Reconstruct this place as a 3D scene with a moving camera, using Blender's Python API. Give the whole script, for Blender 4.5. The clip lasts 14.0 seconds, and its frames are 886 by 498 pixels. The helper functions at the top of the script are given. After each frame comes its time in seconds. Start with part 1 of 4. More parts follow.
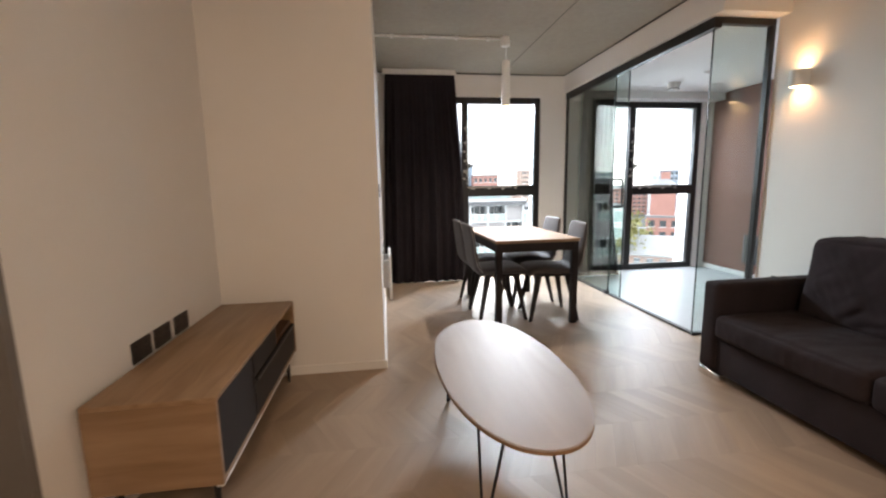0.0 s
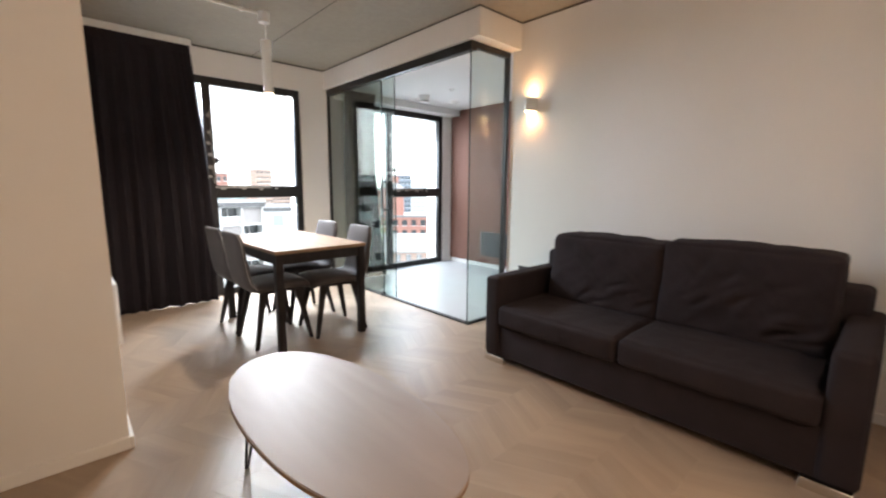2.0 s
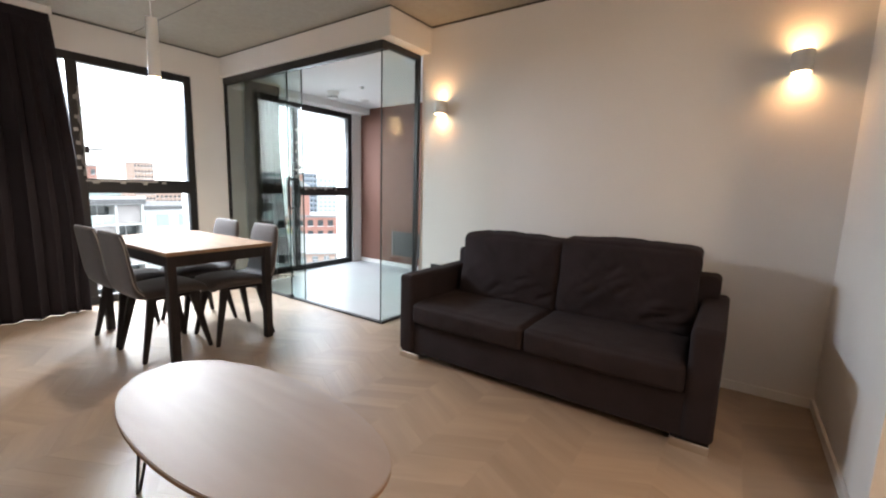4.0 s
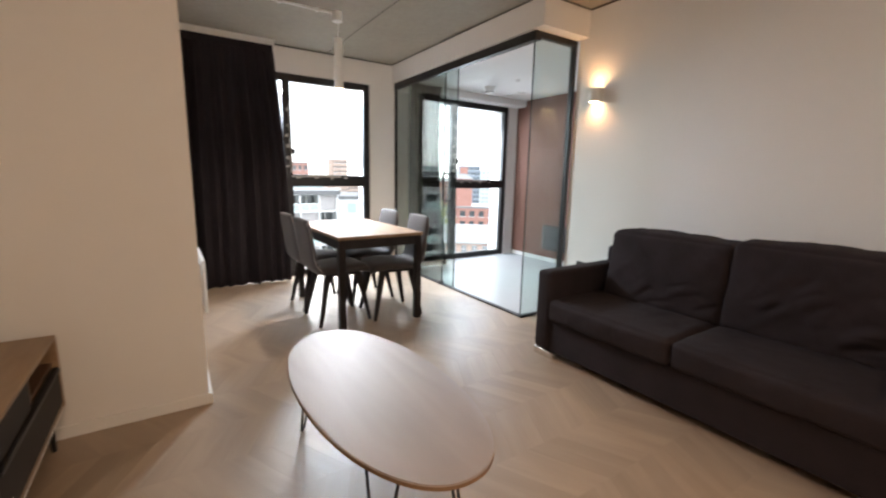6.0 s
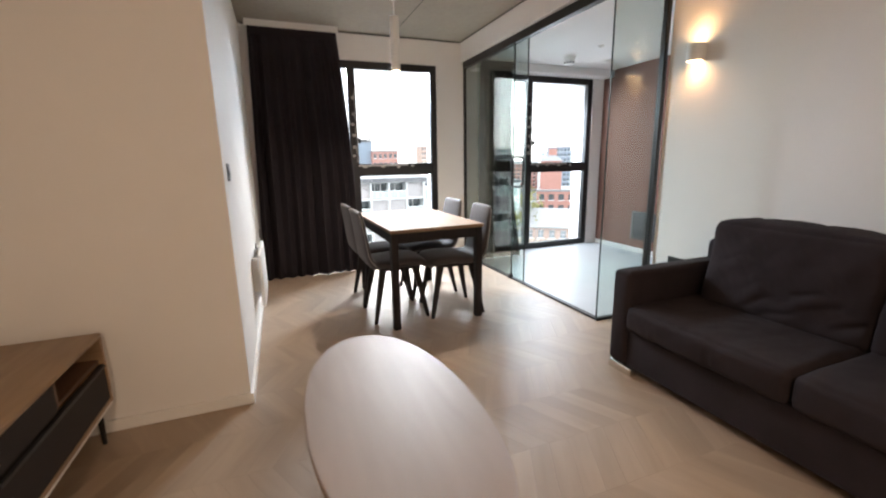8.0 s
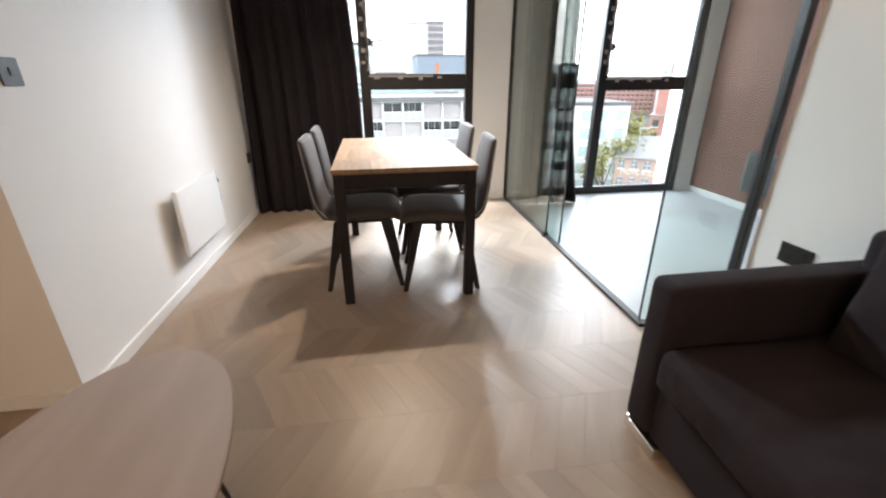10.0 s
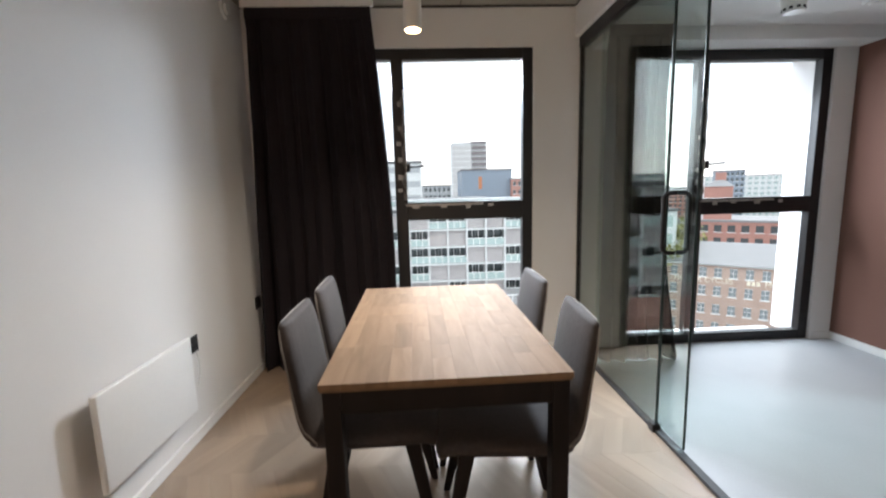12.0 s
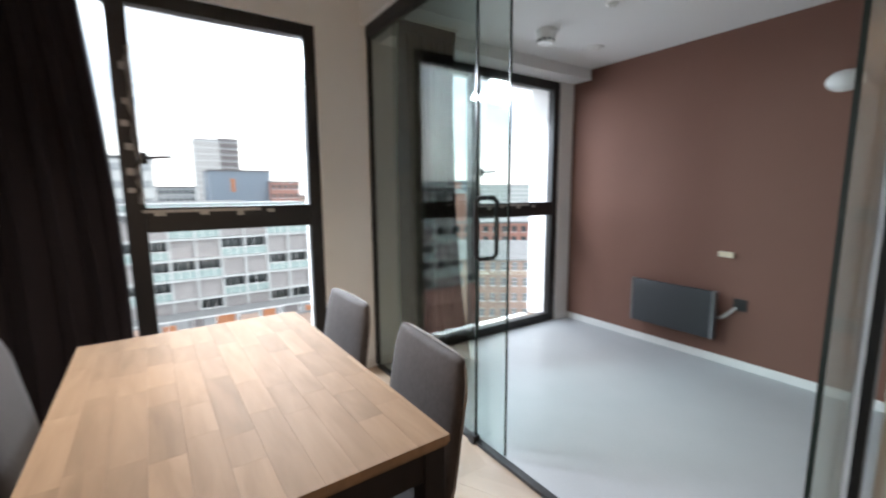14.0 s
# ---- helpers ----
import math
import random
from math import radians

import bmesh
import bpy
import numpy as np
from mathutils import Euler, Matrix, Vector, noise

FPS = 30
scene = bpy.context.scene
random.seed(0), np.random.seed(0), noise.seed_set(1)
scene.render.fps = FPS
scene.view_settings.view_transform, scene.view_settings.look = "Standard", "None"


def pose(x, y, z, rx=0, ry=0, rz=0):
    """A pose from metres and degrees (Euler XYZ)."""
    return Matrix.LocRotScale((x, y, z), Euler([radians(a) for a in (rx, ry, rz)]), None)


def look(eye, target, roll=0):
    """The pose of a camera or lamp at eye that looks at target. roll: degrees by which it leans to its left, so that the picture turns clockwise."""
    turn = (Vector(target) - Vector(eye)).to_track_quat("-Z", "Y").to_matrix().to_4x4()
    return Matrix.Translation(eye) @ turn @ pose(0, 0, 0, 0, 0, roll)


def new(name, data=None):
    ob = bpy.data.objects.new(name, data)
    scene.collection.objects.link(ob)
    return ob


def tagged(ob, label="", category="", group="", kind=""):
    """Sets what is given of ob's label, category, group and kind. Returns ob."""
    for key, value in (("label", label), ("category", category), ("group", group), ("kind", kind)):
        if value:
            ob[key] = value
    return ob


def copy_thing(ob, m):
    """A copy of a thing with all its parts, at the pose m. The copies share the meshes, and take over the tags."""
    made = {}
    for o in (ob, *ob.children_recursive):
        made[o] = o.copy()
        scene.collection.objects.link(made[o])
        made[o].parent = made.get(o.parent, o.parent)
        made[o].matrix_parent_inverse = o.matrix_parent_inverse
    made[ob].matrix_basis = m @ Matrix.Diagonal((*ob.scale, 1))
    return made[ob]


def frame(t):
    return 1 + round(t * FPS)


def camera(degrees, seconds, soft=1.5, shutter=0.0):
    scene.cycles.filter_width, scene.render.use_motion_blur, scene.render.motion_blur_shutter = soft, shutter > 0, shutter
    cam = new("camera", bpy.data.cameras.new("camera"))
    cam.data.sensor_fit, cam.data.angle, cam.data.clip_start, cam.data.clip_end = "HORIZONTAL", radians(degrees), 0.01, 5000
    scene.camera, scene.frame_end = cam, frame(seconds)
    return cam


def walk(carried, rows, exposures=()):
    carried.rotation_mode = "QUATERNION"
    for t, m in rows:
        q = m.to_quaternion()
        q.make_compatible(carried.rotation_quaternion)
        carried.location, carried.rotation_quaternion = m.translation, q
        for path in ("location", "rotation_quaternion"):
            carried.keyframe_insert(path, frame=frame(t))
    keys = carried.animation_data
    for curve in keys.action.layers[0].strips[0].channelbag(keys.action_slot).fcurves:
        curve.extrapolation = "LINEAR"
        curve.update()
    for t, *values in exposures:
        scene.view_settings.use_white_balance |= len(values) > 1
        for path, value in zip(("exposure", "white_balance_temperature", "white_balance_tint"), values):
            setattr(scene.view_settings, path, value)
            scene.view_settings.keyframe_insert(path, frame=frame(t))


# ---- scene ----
cam = camera(93.5, 14.0, soft=2.15, shutter=0.4)
PATH = [
    (0, (1.198, 1.802, 1.207), (1.466, 3.762, 0.908), -1.0),
    (0.5, (1.176, 1.994, 1.194), (1.678, 3.908, 0.904), -0.8),
    (1, (1.152, 2.099, 1.188), (1.923, 3.921, 0.897), -0.4),
    (1.5, (1.094, 2.176, 1.191), (2.17, 3.836, 0.898), 0.1),
    (2, (1.026, 2.215, 1.21), (2.361, 3.673, 0.911), 0.4),
    (2.5, (0.99, 2.233, 1.207), (2.532, 3.47, 0.907), 0.8),
    (2.7, (0.975, 2.235, 1.196), (2.582, 3.391, 0.909), 1.2),
    (4.8, (0.988, 2.193, 1.217), (2.609, 3.328, 0.927), 1.6),
    (5, (0.988, 2.188, 1.224), (2.551, 3.4, 0.922), 1.6),
    (5.5, (1.015, 2.154, 1.215), (2.371, 3.589, 0.892), 1.5),
    (6, (1.063, 2.111, 1.218), (2.143, 3.758, 0.873), 1.2),
    (6.5, (1.1, 2.098, 1.212), (1.911, 3.891, 0.859), 0.6),
    (7, (1.137, 2.106, 1.211), (1.768, 3.97, 0.854), -0.3),
    (7.5, (1.216, 2.175, 1.223), (1.885, 4.023, 0.855), -1.0),
    (7.7, (1.274, 2.215, 1.23), (1.988, 4.044, 0.847), -1.2),
    (9.8, (2.295, 2.935, 1.169), (2.625, 4.762, 0.425), -0.1),
    (10, (2.342, 3.032, 1.162), (2.606, 4.864, 0.403), -0.2),
    (10.5, (2.44, 3.28, 1.141), (2.57, 5.134, 0.402), -0.5),
    (11, (2.473, 3.544, 1.164), (2.542, 5.445, 0.547), -0.8),
    (11.5, (2.428, 3.815, 1.23), (2.495, 5.764, 0.787), -1.1),
    (12, (2.408, 3.976, 1.285), (2.487, 5.955, 1.007), -1.5),
    (12.5, (2.443, 4.088, 1.322), (2.56, 6.08, 1.188), -1.8),
    (13, (2.482, 4.16, 1.347), (2.693, 6.147, 1.266), -1.8),
    (13.5, (2.462, 4.269, 1.303), (3.034, 6.177, 1.123), -1.1),
    (14, (2.342, 4.417, 1.278), (3.45, 6.059, 1.003), -0.4),
]
walk(cam, [(t, look(eye, target, roll)) for t, eye, target, roll in PATH], [(0, 2.3), (1.3, 2.42), (2.6, 2.5), (4.9, 2.33), (7.7, 2.36), (10, 2.36), (10.8, 2.2), (12.2, 1.62), (14, 1.64)])

# ================= world, sun, lamps =================
world = bpy.data.worlds.new("overcast_sky")
scene.world = world
world.use_nodes = True
wn, wl = world.node_tree.nodes, world.node_tree.links
bg = wn["Background"]
sky = wn.new("ShaderNodeTexSky")
sky.sky_type, sky.sun_disc = "NISHITA", False
sky.sun_elevation, sky.sun_rotation = radians(33), radians(14)
cloud = wn.new("ShaderNodeTexNoise")
cloud.inputs["Scale"].default_value, cloud.inputs["Detail"].default_value = 2.6, 7
ramp = wn.new("ShaderNodeValToRGB")
ramp.color_ramp.elements[0].position, ramp.color_ramp.elements[0].color = 0.38, (0.36, 0.44, 0.53, 1)
ramp.color_ramp.elements[1].position, ramp.color_ramp.elements[1].color = 0.66, (1.12, 1.13, 1.14, 1)
coord = wn.new("ShaderNodeTexCoord")
split = wn.new("ShaderNodeSeparateXYZ")
rise = wn.new("ShaderNodeMapRange")
rise.interpolation_type = "SMOOTHSTEP"
rise.inputs["From Min"].default_value, rise.inputs["From Max"].default_value = 0.0, 0.75
rise.inputs["To Min"].default_value, rise.inputs["To Max"].default_value = 12.5, 21.0
deck = wn.new("ShaderNodeVectorMath")
deck.operation = "SCALE"
mixc = wn.new("ShaderNodeMixRGB")
mixc.inputs[0].default_value = 0.85
wl.new(coord.outputs["Generated"], split.inputs[0])
wl.new(coord.outputs["Generated"], cloud.inputs["Vector"])
wl.new(split.outputs["Z"], rise.inputs["Value"])
wl.new(cloud.outputs["Fac"], ramp.inputs[0])
wl.new(ramp.outputs[0], deck.inputs[0])
wl.new(rise.outputs[0], deck.inputs["Scale"])
wl.new(sky.outputs[0], mixc.inputs[1])
wl.new(deck.outputs[0], mixc.inputs[2])
wl.new(mixc.outputs[0], bg.inputs[0])
bg.inputs[1].default_value = 0.076

sun_data = bpy.data.lights.new("sun", "SUN")
sun_data.energy, sun_data.angle, sun_data.color = 0.5, radians(25), (1, 0.98, 0.95)
sun = new("sun", sun_data)
sun.matrix_world = look((0, 0, 40), (-15, -60, 0))


def lamp(name, kind, at, aim, watts, colour, size=0.05, spot=90):
    d = bpy.data.lights.new(name, kind)
    d.energy, d.color = watts, colour
    if kind == "AREA":
        d.size = size
    else:
        d.shadow_soft_size = size
    if kind == "SPOT":
        d.spot_size, d.spot_blend = radians(spot), 0.9
    ob = new(name, d)
    ob.matrix_world = look(at, aim)
    return ob


# daylight of the sky in both window openings
for x, w, z, h, watts in ((1.8, 0.5, 2.37, 0.5, 115), (3.13, 0.4, 2.37, 0.5, 36), (4.7, 1.2, 1.6, 1.5, 16)):
    sky_light = lamp("window_daylight", "AREA", (x, 7.78, z), (x, 7.78 - 0.6, z - 0.8), watts, (0.85, 0.95, 1.09), w)
    sky_light.data.shape, sky_light.data.size_y = "RECTANGLE", h

WARM = (1.0, 0.5, 0.21)
SCONCE_W = 0.72

# ================= materials =================


def material(name, base=(0.8, 0.8, 0.8), rough=0.5, metal=0.0, bump=0.0, grain=60.0, vary=0.0, stain=3.0, spec=0.5):
    """Principled surface with a fine grain, a coarse tone change and relief."""
    m = bpy.data.materials.new(name)
    m.use_nodes = True
    nt = m.node_tree
    b = nt.nodes["Principled BSDF"]
    b.inputs["Base Color"].default_value = (*base, 1)
    b.inputs["Roughness"].default_value = rough
    b.inputs["Metallic"].default_value = metal
    b.inputs["Specular IOR Level"].default_value = spec
    tc = nt.nodes.new("ShaderNodeTexCoord")
    if vary:
        n1 = nt.nodes.new("ShaderNodeTexNoise")
        n1.inputs["Scale"].default_value, n1.inputs["Detail"].default_value = stain, 5
        n2 = nt.nodes.new("ShaderNodeTexNoise")
        n2.inputs["Scale"].default_value, n2.inputs["Detail"].default_value = grain, 3
        nt.links.new(tc.outputs["Object"], n1.inputs["Vector"])
        nt.links.new(tc.outputs["Object"], n2.inputs["Vector"])
        add = nt.nodes.new("ShaderNodeMath")
        add.operation = "ADD"
        nt.links.new(n1.outputs["Fac"], add.inputs[0])
        nt.links.new(n2.outputs["Fac"], add.inputs[1])
        mr = nt.nodes.new("ShaderNodeMapRange")
        mr.inputs["From Min"].default_value, mr.inputs["From Max"].default_value = 0.6, 1.4
        mr.inputs["To Min"].default_value, mr.inputs["To Max"].default_value = 1 - vary, 1 + vary
        nt.links.new(add.outputs[0], mr.inputs["Value"])
        hsv = nt.nodes.new("ShaderNodeHueSaturation")
        hsv.inputs["Color"].default_value = (*base, 1)
        nt.links.new(mr.outputs[0], hsv.inputs["Value"])
        nt.links.new(hsv.outputs[0], b.inputs["Base Color"])
    if bump:
        n3 = nt.nodes.new("ShaderNodeTexNoise")
        n3.inputs["Scale"].default_value, n3.inputs["Detail"].default_value = grain, 4
        nt.links.new(tc.outputs["Object"], n3.inputs["Vector"])
        bp = nt.nodes.new("ShaderNodeBump")
        bp.inputs["Strength"].default_value, bp.inputs["Distance"].default_value = bump, 0.004
        nt.links.new(n3.outputs["Fac"], bp.inputs["Height"])
        nt.links.new(bp.outputs[0], b.inputs["Normal"])
    return m


def wood(name, dark, light, rough=0.45, scale=(1.2, 14, 14), tone=0.0, spec=0.5, turn=0.0, brush=0.0):
    """Wood whose grain runs along the object's x, turned by an angle; tone: spread between pieces; brush: depth of the fine brushed grain."""
    m = bpy.data.materials.new(name)
    m.use_nodes = True
    nt = m.node_tree
    b = nt.nodes["Principled BSDF"]
    b.inputs["Roughness"].default_value = rough
    b.inputs["Specular IOR Level"].default_value = spec
    tc = nt.nodes.new("ShaderNodeTexCoord")
    mp = nt.nodes.new("ShaderNodeMapping")
    mp.inputs["Scale"].default_value = scale
    spin = nt.nodes.new("ShaderNodeMapping")
    spin.inputs["Rotation"].default_value = (0, 0, turn)
    nt.links.new(tc.outputs["Object"], spin.inputs["Vector"])
    nt.links.new(spin.outputs[0], mp.inputs["Vector"])
    info = nt.nodes.new("ShaderNodeObjectInfo")
    geo = nt.nodes.new("ShaderNodeNewGeometry")
    addr = nt.nodes.new("ShaderNodeMath")
    addr.operation = "ADD"
    nt.links.new(info.outputs["Random"], addr.inputs[0])
    nt.links.new(geo.outputs["Random Per Island"], addr.inputs[1])
    n = nt.nodes.new("ShaderNodeTexNoise")
    n.noise_dimensions = "4D"
    n.inputs["Scale"].default_value, n.inputs["Detail"].default_value, n.inputs["Distortion"].default_value = 2.0, 8, 0.6
    mul = nt.nodes.new("ShaderNodeMath")
    mul.operation = "MULTIPLY"
    mul.inputs[1].default_value = 17.0
    nt.links.new(addr.outputs[0], mul.inputs[0])
    nt.links.new(mul.outputs[0], n.inputs["W"])
    nt.links.new(mp.outputs[0], n.inputs["Vector"])
    r = nt.nodes.new("ShaderNodeValToRGB")
    r.color_ramp.elements[0].position, r.color_ramp.elements[0].color = 0.3, (*dark, 1)
    r.color_ramp.elements[1].position, r.color_ramp.elements[1].color = 0.68, (*light, 1)
    nt.links.new(n.outputs["Fac"], r.inputs[0])
    hsv = nt.nodes.new("ShaderNodeHueSaturation")
    fr = nt.nodes.new("ShaderNodeMath")
    fr.operation = "FRACT"
    nt.links.new(addr.outputs[0], fr.inputs[0])
    mr = nt.nodes.new("ShaderNodeMapRange")
    mr.inputs["To Min"].default_value, mr.inputs["To Max"].default_value = 1 - tone, 1 + tone
    nt.links.new(fr.outputs[0], mr.inputs["Value"])
    nt.links.new(mr.outputs[0], hsv.inputs["Value"])
    nt.links.new(r.outputs[0], hsv.inputs["Color"])
    nt.links.new(hsv.outputs[0], b.inputs["Base Color"])
    bp = nt.nodes.new("ShaderNodeBump")
    bp.inputs["Strength"].default_value, bp.inputs["Distance"].default_value = 0.12, 0.002
    nt.links.new(n.outputs["Fac"], bp.inputs["Height"])
    if brush:
        fine = nt.nodes.new("ShaderNodeMapping")
        fine.inputs["Scale"].default_value = (4, 170, 170)
        nt.links.new(spin.outputs[0], fine.inputs["Vector"])
        nf = nt.nodes.new("ShaderNodeTexNoise")
        nf.inputs["Scale"].default_value, nf.inputs["Detail"].default_value = 2.0, 2
        nt.links.new(fine.outputs[0], nf.inputs["Vector"])
        bf = nt.nodes.new("ShaderNodeBump")
        bf.inputs["Strength"].default_value, bf.inputs["Distance"].default_value = 1.0, brush
        nt.links.new(nf.outputs["Fac"], bf.inputs["Height"])
        nt.links.new(bf.outputs[0], bp.inputs["Normal"])
    nt.links.new(bp.outputs[0], b.inputs["Normal"])
    return m


def clear_glass(name, tint, face=0.04):
    """Clear sheet glass: see-through, with gloss by Fresnel."""
    m = bpy.data.materials.new(name)
    m.use_nodes = True
    nt = m.node_tree
    nt.nodes.remove(nt.nodes["Principled BSDF"])
    out = nt.nodes["Material Output"]
    tr = nt.nodes.new("ShaderNodeBsdfTransparent")
    tr.inputs[0].default_value = (*tint, 1)
    gl = nt.nodes.new("ShaderNodeBsdfGlossy")
    gl.inputs["Roughness"].default_value = 0.0
    lw = nt.nodes.new("ShaderNodeLayerWeight")
    lw.inputs["Blend"].default_value = 0.5
    pw = nt.nodes.new("ShaderNodeMath")
    pw.operation = "POWER"
    pw.inputs[1].default_value = 5.0
    nt.links.new(lw.outputs["Facing"], pw.inputs[0])
    fr = nt.nodes.new("ShaderNodeMath")
    fr.operation, fr.use_clamp = "MULTIPLY_ADD", True
    fr.inputs[1].default_value, fr.inputs[2].default_value = 1 - face, face
    nt.links.new(pw.outputs[0], fr.inputs[0])
    mx = nt.nodes.new("ShaderNodeMixShader")
    nt.links.new(fr.outputs[0], mx.inputs[0])
    nt.links.new(tr.outputs[0], mx.inputs[1])
    nt.links.new(gl.outputs[0], mx.inputs[2])
    nt.links.new(mx.outputs[0], out.inputs[0])
    return m


def glow(name, colour, power):
    m = bpy.data.materials.new(name)
    m.use_nodes = True
    b = m.node_tree.nodes["Principled BSDF"]
    b.inputs["Base Color"].default_value = (*colour, 1)
    b.inputs["Emission Color"].default_value = (*colour, 1)
    b.inputs["Emission Strength"].default_value = power
    return m


WHITE_WALL = material("white_wall_paint", (0.78, 0.765, 0.745), 0.75, bump=0.06, grain=180, vary=0.02, spec=0.3)
WHITE_TRIM = material("white_satin_trim", (0.8, 0.79, 0.77), 0.4, bump=0.02, vary=0.015)
CONCRETE = material("fair_faced_concrete", (0.34, 0.315, 0.265), 0.7, bump=0.15, grain=25, vary=0.1, stain=1.6)
WHITE_CEIL = material("white_ceiling_paint", (0.8, 0.8, 0.79), 0.85, bump=0.03, vary=0.01)
BROWN_WALL = material("brown_wall_paint", (0.2, 0.1, 0.075), 0.75, bump=0.0, grain=160, vary=0.03, spec=0.3)
GREY_FLOOR = material("pale_grey_vinyl", (0.4, 0.415, 0.425), 0.35, bump=0.04, grain=90, vary=0.04, stain=5)
BLACK_METAL = material("black_powder_coat", (0.01, 0.0095, 0.01), 0.45, bump=0.04, grain=250, vary=0.1)
BLACK_PLASTIC = material("black_plastic", (0.015, 0.015, 0.016), 0.35, vary=0.05)
WHITE_PLASTIC = material("white_plastic", (0.8, 0.8, 0.78), 0.35, vary=0.02)
CHROME = material("brushed_chrome", (0.75, 0.74, 0.72), 0.18, metal=1.0, bump=0.02)
SOFA_CLOTH = material("charcoal_woven_cloth", (0.027, 0.021, 0.0235), 0.95, bump=0.5, grain=420, vary=0.25, stain=6, spec=0.2)
CHAIR_CLOTH = material("mid_grey_upholstery", (0.058, 0.051, 0.052), 0.72, bump=0.25, grain=70, vary=0.2, stain=7, spec=0.3)
PIPING_CLOTH = material("worn_light_piping", (0.26, 0.245, 0.235), 0.7, bump=0.2, grain=300, vary=0.2, stain=20)
cb = CHAIR_CLOTH.node_tree.nodes["Principled BSDF"]
cb.inputs["Sheen Weight"].default_value, cb.inputs["Sheen Roughness"].default_value = 0.12, 0.4
CURTAIN_CLOTH = material("black_curtain_cloth", (0.0205, 0.0165, 0.0195), 0.9, bump=0.3, grain=300, vary=0.2, stain=2, spec=0.2)
GREY_METAL = material("dark_grey_enamel", (0.034, 0.036, 0.04), 0.55, vary=0.05)
OAK_DARK, OAK_LIGHT = (0.305, 0.222, 0.157), (0.365, 0.27, 0.193)
OAK_FLOOR = wood("pale_oak_plank", OAK_DARK, OAK_LIGHT, 0.41, (1.0, 7, 7), 0.085, 1.0, 0.0, 0.0003)
OAK_UNIT = wood("warm_oak_veneer", (0.215, 0.13, 0.07), (0.335, 0.22, 0.13), 0.42, (9, 1.1, 9), 0.0)
OAK_END = wood("warm_oak_veneer_end", (0.215, 0.13, 0.07), (0.335, 0.22, 0.13), 0.42, (1.1, 9, 9), 0.0)
OAK_TABLE = wood("solid_oak_stave", (0.215, 0.138, 0.083), (0.3, 0.2, 0.127), 0.6, (10, 1.8, 10), 0.15, 0.2)
OAK_COFFEE = wood("grey_oak_veneer", (0.325, 0.255, 0.215), (0.375, 0.3, 0.26), 0.5, (5, 0.9, 5), 0.0, 0.8)
BLACK_LEG = wood("black_stained_wood", (0.01, 0.008, 0.008), (0.018, 0.014, 0.014), 0.6, (9, 9, 1.2), spec=0.3)
PARTITION_GLASS = clear_glass("green_tinted_glass", (0.88, 0.925, 0.908), 0.05)
PANE_GLASS = clear_glass("window_glass", (0.985, 0.99, 0.99), 0.02)
LAMP_GLOW = glow("lit_lamp_lens", (1.0, 0.7, 0.38), 4.5)
PANEL_GLOW = glow("lit_panel_lens", (1.0, 0.72, 0.5), 0.8)
GROUT = material("brown_floor_joint", (0.24, 0.175, 0.125), 0.9)

# ================= mesh helpers =================


def part(name, bm, mat, parent=None, label=""):
    """Links a bmesh as one mesh object under a thing or a part."""
    me = bpy.data.meshes.new(name)
    bm.to_mesh(me)
    bm.free()
    me.materials.append(mat)
    ob = new(name, me)
    if parent:
        ob.parent = parent
    return tagged(ob, label)


def thing(name, label, category, m=None, group="", kind=""):
    ob = new(name)
    ob.empty_display_size = 0.1
    if m is not None:
        ob.matrix_world = m
    return tagged(ob, label, category, group, kind)


def box(bm, x0, x1, y0, y1, z0, z1, bevel=0.0, seg=2):
    """Adds a box, its edges rounded by bevel."""
    r = bmesh.ops.create_cube(bm, size=1.0)
    vs = r["verts"]
    for v in vs:
        v.co = Vector((x0 + (v.co.x + 0.5) * (x1 - x0), y0 + (v.co.y + 0.5) * (y1 - y0), z0 + (v.co.z + 0.5) * (z1 - z0)))
    if bevel:
        es = list({e for v in vs for e in v.link_edges})
        bmesh.ops.bevel(bm, geom=es, offset=bevel, segments=seg, affect="EDGES", profile=0.5)
    return bm


def boxed(*a, **k):
    return box(bmesh.new(), *a, **k)


def tube(bm, a, b, r0, r1=None, n=12):
    """A round bar from a to b."""
    a, b = Vector(a), Vector(b)
    m = Matrix.Translation((a + b) / 2) @ (b - a).to_track_quat("Z", "Y").to_matrix().to_4x4()
    bmesh.ops.create_cone(bm, cap_ends=True, segments=n, radius1=r0, radius2=r0 if r1 is None else r1, depth=(b - a).length, matrix=m)
    return bm


def smooth(ob, angle=40):
    for p in ob.data.polygons:
        p.use_smooth = True
    ob.data.set_sharp_from_angle(angle=radians(angle))
    return ob


def structure(name, bm, mat, label, category):
    return tagged(part(name, bm, mat), label, category, kind="structure")


# ================= the rooms =================
CEIL = 2.58          # concrete soffit
X_TV, X_HEAT = 0.165, 1.16   # faces of the wall by the low unit and of the wall with the white heater
Y_PART, Y_WIN = 4.495, 7.137  # face of the partition, inner face of the window wall
X_SOFA, Y_END = 4.062, 1.742  # wall behind the sofa, short wall beside it
X_GLASS, Y_GLASS = 3.57, 4.665
X_BROWN, Y_BACK = 5.695, -1.2
ROOM2 = 2.362         # ceiling of the glazed room

